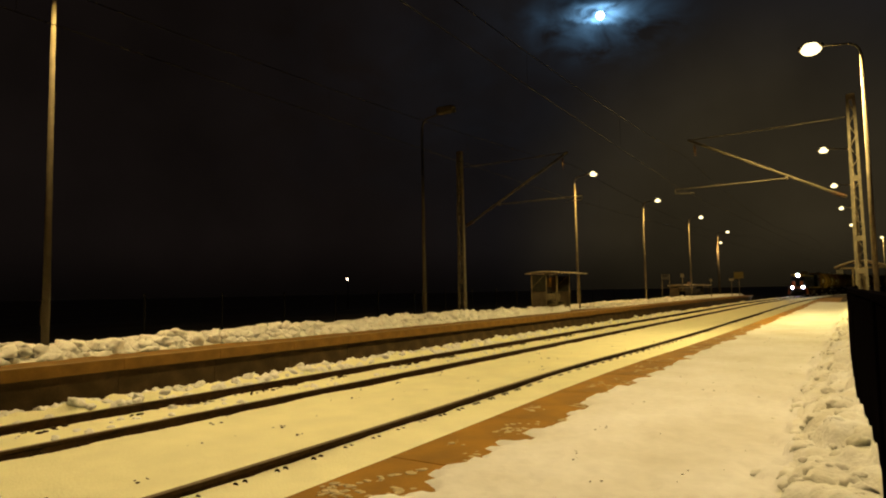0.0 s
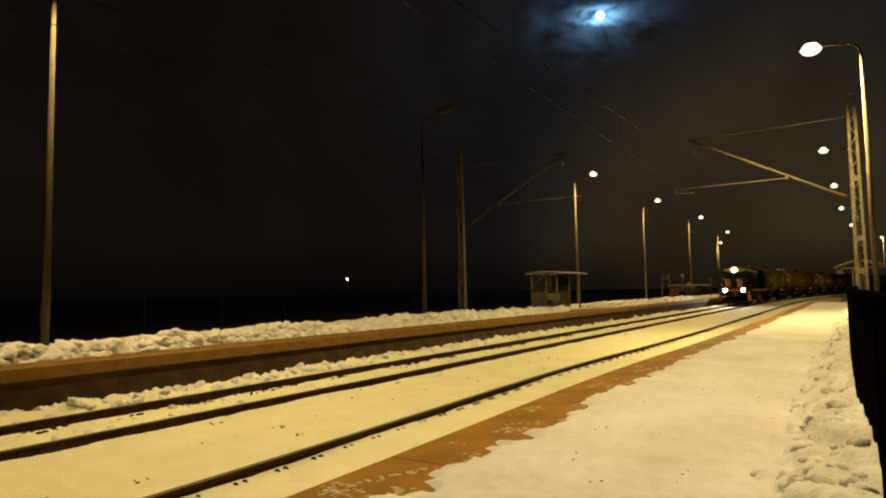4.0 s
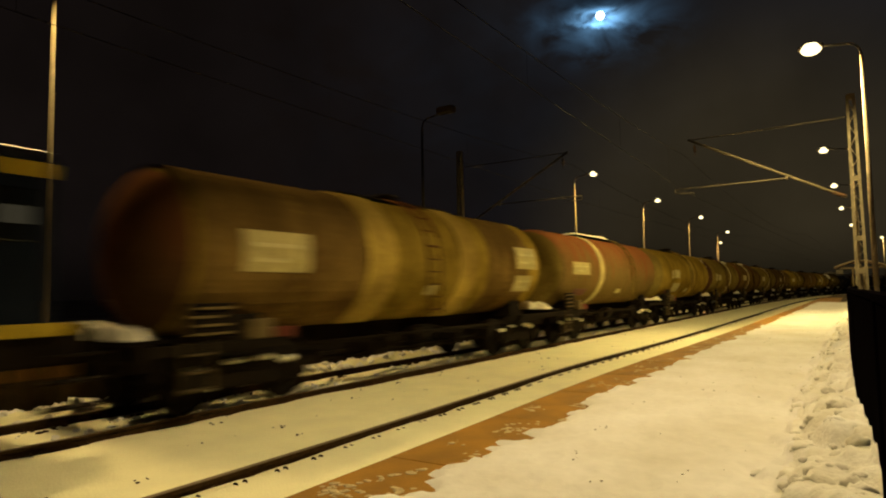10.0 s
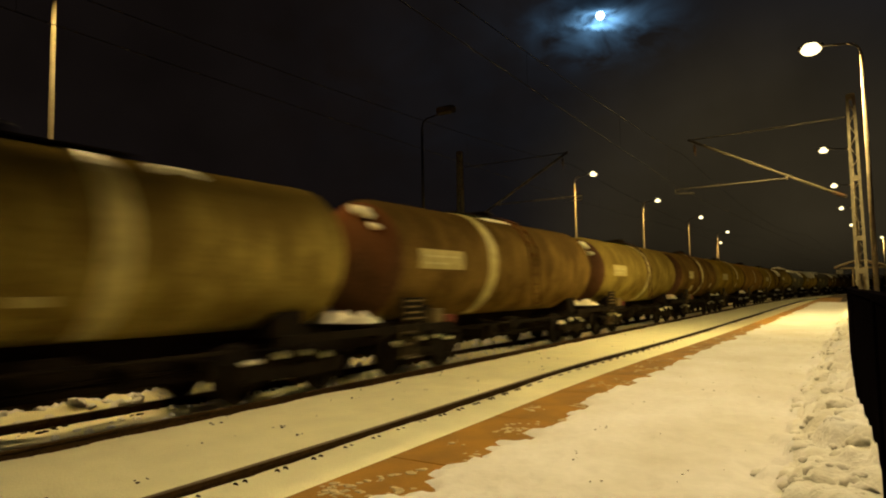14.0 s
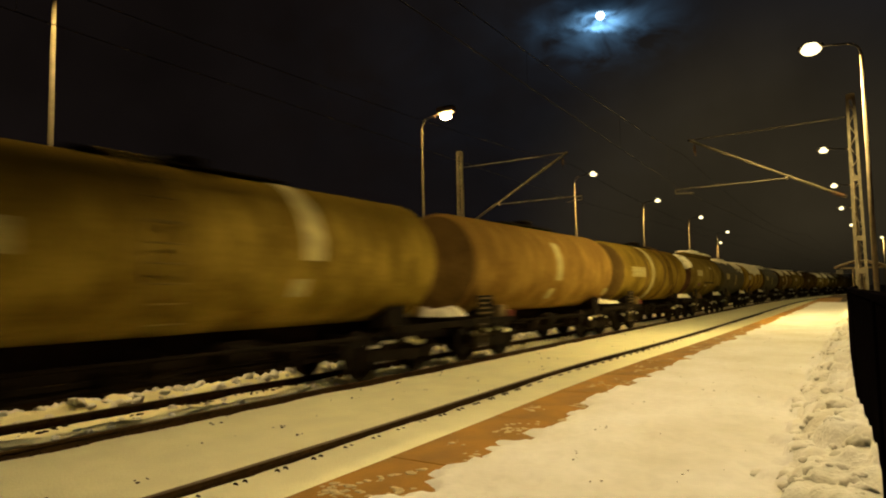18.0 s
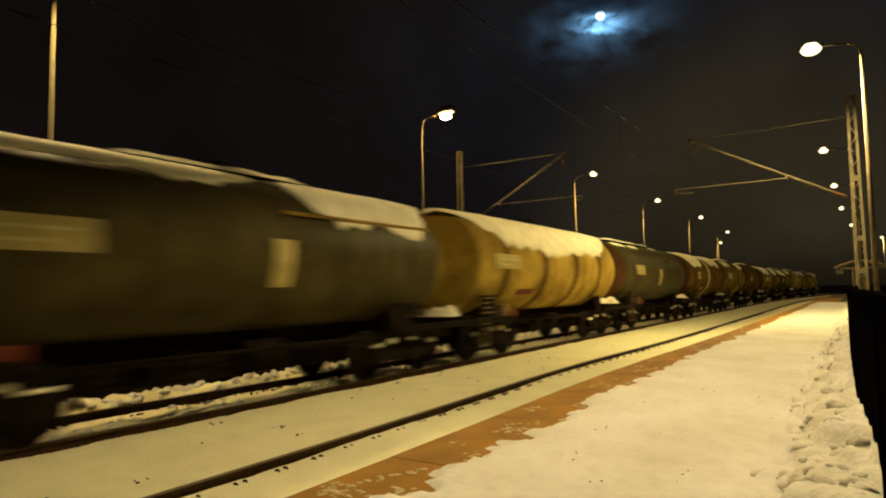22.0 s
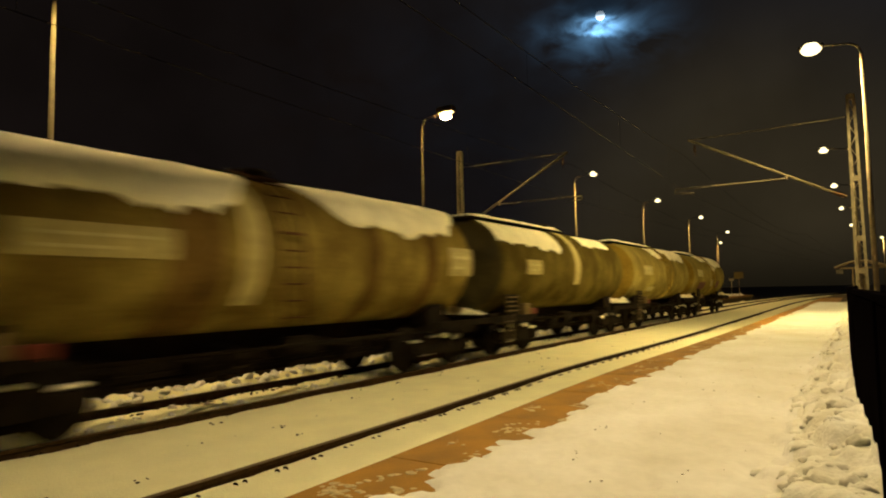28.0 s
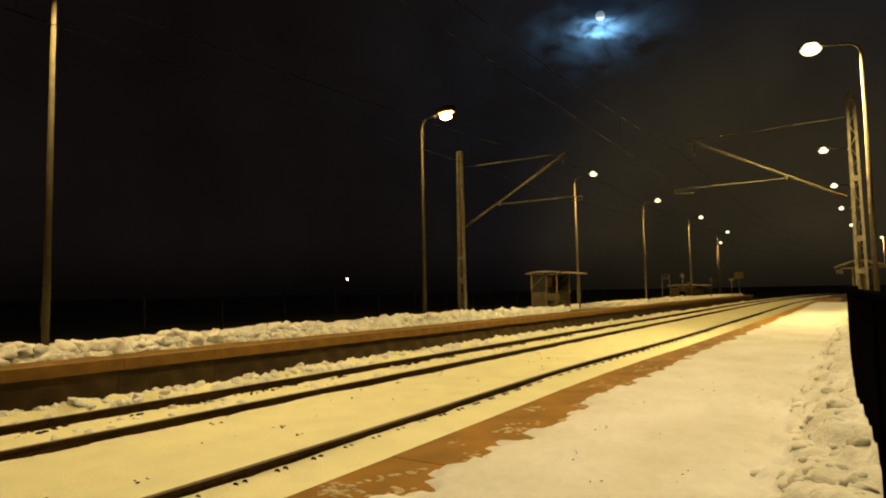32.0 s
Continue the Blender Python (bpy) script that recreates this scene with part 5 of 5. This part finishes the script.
    bogie(top, -h + 1.55, 2, 1.85)
    bogie(top, h - 1.55, 2, 1.85)
    clump = random.Random(int(L * 1000))
    for yy in (-h + 1.55, h - 1.55):
        for dy in (-0.95, -0.30, 0.35, 0.80):
            def snow_bit(bm):
                w = clump.uniform(0.08, 0.24)
                bmesh.ops.create_icosphere(bm, subdivisions=2, radius=1, matrix=Matrix.LocRotScale((1.05, yy + dy + clump.uniform(-0.15, 0.15), 0.66 if abs(dy) > 0.5 else 0.73), None, (0.09, w, clump.uniform(0.035, 0.07))))
                for v in bm.verts:
                    v.co += v.normal * 0.04 * noise.noise(v.co * 9)
                for f in bm.faces:
                    f.smooth = True
            on(top, "snow_clump", snow_bit, WSNOW, "clump of snow on the bogie frame")
    on(top, "train_pipe", lambda bm: [pipe(bm, [(1.02, -h + 2.75, 0.86), (1.02, h - 2.75, 0.86)], 0.035, 6)] + [rod(bm, (0.25, yy, 0.95), (1.02, yy, 0.86), 0.025, seg=5) for yy in (-h + 3.0, -0.9, 1.1, h - 3.0)], GRIME)
    on(top, "brake_rigging", lambda bm: [box(bm, 0.30, 0.36, -h + 2.7, h - 2.7, 0.42, 0.60)] + [box(bm, 0.28, 0.95, yy - 0.05, yy + 0.05, 0.48, 0.74, 0.01) for yy in (-h + 3.1, -1.5, 1.6, h - 3.1)], GRIME)
    on(top, "brake_gear", lambda bm: [lathe(bm, [(0.18, -0.35), (0.2, -0.3), (0.2, 0.3), (0.18, 0.35)], 14, Matrix.Translation((0.55, 0.6, 0.78)) @ Matrix.Rotation(math.pi / 2, 4, "X")), pipe(bm, [(0.75, -h + 2.6, 0.55), (0.75, h - 2.6, 0.60)], 0.03, 6), box(bm, 0.6, 0.85, -1.1, -0.6, 0.55, 0.85, 0.03)], GRIME)
    for s in (-1, 1):
        on(top, "coupler", lambda bm: [box(bm, -0.11, 0.11, min(s * (h + 0.38), s * (h + 0.52)), max(s * (h + 0.38), s * (h + 0.52)), 0.95, 1.15, 0.03)], GRIME)
        on(top, "end_platform", lambda bm: box(bm, -1.3, 1.3, min(s * (h - 0.05), s * (h + 0.38)), max(s * (h - 0.05), s * (h + 0.38)), 1.10, 1.14), GRIME)

        def drift(bm):
            heap = random.Random(int(L * 100) + s)
            domes = [(heap.uniform(-1.1, 1.15), heap.uniform(0.06, 0.30), heap.uniform(0.12, 0.36), heap.uniform(0.07, 0.26)) for _ in range(9)]
            rows = []
            for i in range(33):
                x, row = lerp(-1.3, 1.3, i / 32), []
                for j in range(9):
                    u = lerp(-0.02, 0.37, j / 8)
                    rim = min(1.0, 6 * j / 8, 6 * (1 - j / 8), i / 3, (32 - i) / 3)
                    z = max([hh * max(0.0, 1 - ((x - cx) / w) ** 2 - ((u - cu) / (0.8 * w)) ** 2) ** 0.5 for cx, cu, w, hh in domes]) + 0.02 * noise.noise((x * 7, u * 7, L))
                    row.append(bm.verts.new((x, s * (h + u), 1.138 + rim * max(0.0, z) - 0.01 * (1 - rim))))
                rows.append(row)
            for p, q in zip(rows[:-1], rows[1:]):
                for j in range(8):
                    bm.faces.new((p[j], q[j], q[j + 1], p[j + 1])).smooth = True
            bmesh.ops.recalc_face_normals(bm, faces=bm.faces[:])
        on(top, "snow_drift", drift, WSNOW, "snow lying on the end platform")
    yy = -h + 0.40
    for dy in (-0.2, 0.2):
        on(top, "step_stile", lambda bm: box(bm, 1.40, 1.44, yy + dy - 0.02, yy + dy + 0.02, 0.40, 1.10), GREYTANK)
    for k in range(3):
        on(top, "step", lambda bm: box(bm, 1.34, 1.48, yy - 0.2, yy + 0.2, 0.42 + 0.24 * k, 0.45 + 0.24 * k), GREYTANK)
    rack = on(top, "placard_rack", lambda bm: box(bm, 1.36, 1.39, -h + 0.25, -h + 1.05, 1.12, 1.62, 0.01), GRIME, "slatted rack for wagon labels")
    for k in range(4):
        on(rack, "slat", lambda bm: box(bm, 1.39, 1.425, -h + 0.30 + 0.05 * (k % 2), -h + 1.0 - 0.1 * (k % 3), 1.17 + 0.12 * k, 1.205 + 0.12 * k), STEPS)
    on(top, "side_box", lambda bm: box(bm, 1.25, 1.42, -h + 1.34, -h + 1.72, 1.06, 1.36, 0.02), STEPS, "pale metal box at the corner")
    on(top, "side_box", lambda bm: box(bm, 1.25, 1.40, -h + 1.80, -h + 2.2, 1.02, 1.22, 0.02), REDMARK, "small red tag")
    # top works
    ztop = zc + R
    lo, hi = wk or ((0.12, 0.88) if boxy else (0.34, 0.66))
    wk = on(top, "walkway", lambda bm: [box(bm, -0.35, 0.35, at(lo), at(hi), ztop + 0.01, ztop + 0.045)] + [box(bm, -0.33, 0.33, at(u) - 0.03, at(u) + 0.03, ztop - 0.07, ztop + 0.01) for u in (lo + 0.02, 0.5, hi - 0.02)], GRIME)
    if walk_snow:
        on(wk, "walkway_snow", lambda bm: snow_strip(bm, 0.0, 0.40, at(lo), at(hi), ztop + 0.045, 0.11, L), WSNOW, "strip of snow on the walkway")
    on(top, "filling_dome", lambda bm: lathe(bm, [(0.30, ztop - 0.1), (0.30, ztop + 0.12), (0.34, ztop + 0.13), (0.34, ztop + 0.19), (0.10, ztop + 0.24)], 20, Matrix.Translation((0, at(0.5), 0))), GRIME)
    if ladder:
        yl = at(ladder)

        def stile(bm, dy):
            pts = [((R + 0.10) * math.cos(radians(q)), yl + dy, zc + (R + 0.10) * math.sin(radians(q))) for q in (82, 60, 40, 20, 0)]
            pipe(bm, pts + [(R + 0.10, yl + dy, 1.25)], 0.022, 6)
        lad = on(top, "ladder", lambda bm: stile(bm, -0.24), end)
        on(lad, "stile", lambda bm: stile(bm, 0.24), end)
        spots = [(R + 0.10, 1.35 + 0.27 * k) for k in range(6)] + [((R + 0.10) * math.cos(radians(q)), zc + (R + 0.10) * math.sin(radians(q))) for q in (12, 26, 40, 54, 68)]
        for x, z in spots:
            on(lad, "rung", lambda bm: rod(bm, (x, yl - 0.24, z), (x, yl + 0.24, z), 0.014, seg=5), end)
    if boxy:
        on(top, "jacket", lambda bm: [wrap(bm, at(0.10), at(0.995), -28, 62, R + 0.01, 0.05, zc, 10)] + [box(bm, 0.30, 0.74, at(0.10), at(0.995), ztop - 0.12, ztop + 0.10, 0.04)], paint, "insulating jacket with a flat shoulder")

        on(top, "roof_snow", lambda bm: snow_strip(bm, 0.50, 0.30, at(0.105), at(0.99), ztop + 0.10, 0.13, L, ((0.36, 0.05, 0.10), (0.49, 0.05, 0.09))), WSNOW, "ridge of snow along the flat shoulder")
        on(top, "seam_bar", lambda bm: wrap(bm, at(0.38), at(0.72), -20, -17, R + 0.06, 0.02, zc, 1), GRIME)
    i = 0
    for y0, y1, low in caps:
        i += 1
        on(top, "snow_cap", lambda bm: snow_cap(bm, at(y0), at(y1), low, R, zc, i * 3.3 + L), WSNOW, "ragged snow lying along the tank top")
    for u0, u1, a0, a1 in sides:
        i += 1
        on(top, "snow_patch", lambda bm: side_snow(bm, at(u0), at(u1), a0, a1, R, zc, i * 2.7 + L), WSNOW, "snow stuck to the tank shoulder")
    if end_lump is not None:
        def lump(bm):
            for x, z, r in ((0.30, 0.74, 0.26), (0.56, 0.50, 0.13)):
                bmesh.ops.create_icosphere(bm, subdivisions=2, radius=1, matrix=Matrix.LocRotScale((x * R, -h + 0.10 + 0.10 * max(0.0, x + z + end_lump - 0.5), zc + (z + end_lump) * R), Euler((0.5, 0.35, 0)), (r * 1.5, r * 0.45, r * 0.55)))
            for v in bm.verts:
                v.co += Vector((0.05, 0.03, 0.05)) * noise.noise(v.co * 4)
            for f in bm.faces:
                f.smooth = True
        on(top, "end_snow", lump, WSNOW, "clumps of snow on the leading end")
    if front_snow:
        def lip(bm):
            for k in range(7):
                a = radians(lerp(30, 150, k / 6))
                bmesh.ops.create_icosphere(bm, subdivisions=2, radius=1, matrix=Matrix.LocRotScale((R * 0.86 * math.cos(a), -h + 0.22, zc + R * 0.86 * math.sin(a)), None, (0.30, 0.26, 0.20)))
            for f in bm.faces:
                f.smooth = True
        on(top, "end_snow", lip, WSNOW, "snow clinging to the leading end")
    return top


RIMS = (-70, 250)
# leading and rear end of each tank along the line at the start, and its build
WAGONS = [
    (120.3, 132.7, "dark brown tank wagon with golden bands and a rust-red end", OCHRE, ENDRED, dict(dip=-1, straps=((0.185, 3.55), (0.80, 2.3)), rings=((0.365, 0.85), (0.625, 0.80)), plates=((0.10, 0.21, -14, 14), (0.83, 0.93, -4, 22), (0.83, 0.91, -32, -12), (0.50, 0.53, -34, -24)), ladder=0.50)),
    (133.5, 145.3, "brown tank wagon, rust-red on top, with one dirty white band", RUSTY, OLIVE, dict(dip=-9, bands=((0.34, 0.42, *RIMS),), plates=((0.10, 0.23, 0, 18), (0.52, 0.57, -32, -24)), marks=((0.14, 0.24, -34, -22),), walk_snow=True, ladder=0.64)),
    (146.1, 158.1, "olive ochre tank wagon with two pale plates", OCHRE, OLIVE, dict(dip=-9, rings=((0.57, 0.50),), plates=((0.16, 0.19, -2, 16), (0.21, 0.30, 0, 18), (0.20, 0.32, -34, -12), (0.48, 0.52, -36, -26)), marks=((0.12, 0.19, -38, -28),), ladder=0.50, end_lump=-0.42)),
    (158.9, 170.5, "olive tank wagon with a pale band and two plates", OLIVE, ENDDARK, dict(dip=-9, bands=((0.60, 0.45, *RIMS),), plates=((0.10, 0.15, -4, 16), (0.18, 0.26, -2, 14), (0.50, 0.54, -28, -22)), sides=((0.66, 0.74, 52, 66),), end_lump=0.0, ladder=0.42)),
    (171.3, 183.0, "brown tank wagon with a wide lettered plate", BROWN, ENDRED, dict(dip=-9, bands=((0.355, 0.45, *RIMS),), plates=((0.08, 0.23, 0, 18),), sides=((0.44, 0.60, 66, 80),), ladder=0.55, R=1.36, zc=2.44, end_lump=0.0)),
    (183.8, 195.5, "olive tank wagon with a dirty white band", OLIVE, ENDDARK, dict(dip=-9, bands=((0.52, 0.40, *RIMS),), plates=((0.10, 0.24, 0, 18),), end_lump=0.0)),
    (196.3, 207.1, "dark brown tank wagon with a bright white band", BROWN, ENDDARK, dict(dip=-9, bands=((0.505, 0.50, *RIMS),), plates=((0.17, 0.27, 0, 18), (0.76, 0.80, -24, -12), (0.26, 0.31, -34, -18)), ladder=0.40)),
    (207.9, 219.65, "ochre tank wagon with a wide lettered plate", OCHRE, OLIVE, dict(dip=-9, bands=((0.64, 0.50, -6, 82), (0.62, 0.36, -34, -20)), plates=((0.08, 0.25, 0, 18),), ladder=0.40)),
    (220.45, 231.6, "smooth tan tank wagon with a short white stripe", TAN, BROWN, dict(dip=-9, bands=((0.495, 0.45, -18, 34), (0.47, 0.40, -46, -30)), plates=((0.90, 0.94, -34, -22),), ladder=0, R=1.34)),
    (232.4, 244.1, "brown ochre tank wagon with plate and white band", OCHRE, BROWN, dict(dip=-9, bands=((0.38, 0.50, *RIMS),), plates=((0.10, 0.27, 0, 18),), straps=((0.30, 0.3), (0.56, 0.3), (0.78, 0.25)), ladder=0.62)),
    (244.9, 254.2, "grey-olive insulated tank wagon with snow on its roof", OLIVE, ENDDARK, dict(plates=((0.16, 0.32, 4, 18), (0.44, 0.48, -24, -19), (0.60, 0.64, 24, 30)), marks=((0.20, 0.27, -22, -14),), straps=((0.42, 0.5),), sides=((0.02, 0.13, 20, 70), (0.93, 0.985, 30, 56)), front_snow=True, boxy=True, ladder=0, R=1.30)),
    (255.0, 266.0, "glossy black tank wagon with patches of snow", BLACK, BLACK, dict(plates=((0.15, 0.27, -2, 16),), bands=((0.54, 0.36, -26, 8),), caps=((0.02, 0.56, 52), (0.58, 0.97, 22)), ladder=0, walk_snow=True, side_pipe=(0.55, 0.92))),
    (266.8, 278.0, "yellow ochre tank wagon under a thick ragged snow cap", GOLD, OCHRE, dict(plates=((0.10, 0.23, -2, 14),), marks=((0.24, 0.34, -34, -26),), caps=((0.02, 0.99, 15),), straps=((0.16, 0.3), (0.38, 0.45), (0.60, 0.45), (0.80, 0.4)), ladder=0, R=1.37, zc=2.47)),
    (278.8, 290.0, "dark green-black tank wagon with a thin snow ridge", BLACK, ENDDARK, dict(plates=((0.15, 0.26, 0, 18),), bands=((0.505, 0.45, -26, 8),), walk_snow=True, wk=(0.05, 0.62), sides=((0.05, 0.20, 56, 72), (0.26, 0.36, 54, 70), (0.60, 0.70, 62, 76)), side_pipe=(0.60, 0.80), ladder=0)),
    (290.8, 301.7, "brown tank wagon with snow along its upper side", BROWN, ENDDARK, dict(bands=((0.505, 0.55, *RIMS),), plates=((0.19, 0.26, -4, 14), (0.34, 0.38, -36, -26)), caps=((0.03, 0.42, 22), (0.56, 0.97, 30)), ladder=0)),
    (302.5, 312.7, "olive tank wagon with scattered snow and a pale ring", OLIVE, DEEP, dict(rings=((0.66, 0.40),), plates=((0.12, 0.28, 0, 18),), sides=((0.12, 0.40, 38, 66), (0.70, 0.96, 34, 70)), walk_snow=True)),
    (313.5, 323.8, "plain dark brown tank wagon", BROWN, ENDDARK, dict(plates=((0.20, 0.30, -4, 12),), walk_snow=True, ladder=0.7)),
    (324.6, 336.6, "olive-brown tank wagon with a heavy snow cap", OLIVE, ENDDARK, dict(bands=((0.42, 0.40, -40, 60),), plates=((0.14, 0.31, -4, 14), (0.88, 0.96, -10, 18)), caps=((0.02, 0.46, 24), (0.53, 0.98, 26)), straps=((0.34, 0.9), (0.66, 0.3), (0.82, 0.4)), ladder=0.48)),
    (337.4, 348.4, "dark olive tank wagon with snow on its shoulder", DEEP, BLACK, dict(bands=((0.51, 0.45, -24, 70),), plates=((0.16, 0.25, -6, 12),), sides=((0.03, 0.42, 24, 68), (0.62, 0.88, 36, 66)), walk_snow=True, wk=(0.02, 0.60), ladder=0)),
    (349.2, 360.3, "tan-yellow tank wagon with snow towards its rear", STRAW, OCHRE, dict(plates=((0.15, 0.27, 0, 18), (0.24, 0.34, -34, -24)), rings=((0.61, 0.12),), sides=((0.38, 0.54, 36, 70),), caps=((0.56, 0.99, 30),), straps=((0.62, 0.3),), side_pipe=(0.46, 0.62), walk_snow=True, wk=(0.02, 0.56))),
    (361.1, 371.6, "olive-yellow last tank wagon with red marks and rear snow", STRAW, OCHRE, dict(rear_paint=STRAW, plates=((0.10, 0.24, 2, 20), (0.50, 0.57, -24, -4)), marks=((0.16, 0.34, -34, -12), (0.68, 0.77, -30, -8)), side_pipe=(0.38, 0.57), rings=((0.60, 0.14),), sides=((0.34, 0.52, 44, 72), (0.56, 0.64, 10, 60)), caps=((0.46, 0.99, 30),), walk_snow=True, wk=(0.02, 0.50))),
]
WAGONS = [(a, b, tanker(label, b - a, paint, end, **more)) for a, b, label, paint, end, more in WAGONS]
engine = loco()


def along(s, t):
    """The pose of a vehicle whose origin stands at s at the start, t seconds on."""
    y = s - SPEED * t
    turn = math.degrees(math.atan(-1.8e-3 * max(0.0, y - 60.0)))
    return pose(XT + bend(y), y, 0, 0, 0, turn)


TIMES = [float(k) for k in range(33)]


def bulb_pose(z):
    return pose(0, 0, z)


def motions():
    # the bulb glows throughout; sliding out of the head imitates switching on
    walk(slide_bulb, [(0.0, bulb_pose(8.72)), (14.1, bulb_pose(8.72)), (14.5, bulb_pose(8.43)), (32.0, bulb_pose(8.43))])
    walk(cloud_bank, [(t, cloud_pose(0.97 * t)) for t in (0.0, 8.0, 16.0, 24.0, 32.0)])
    walk(engine, [(t, along(107.6, t)) for t in TIMES])
    for lead, rear, wagon in WAGONS:
        walk(wagon, [(t, along((lead + rear) / 2, t)) for t in TIMES])


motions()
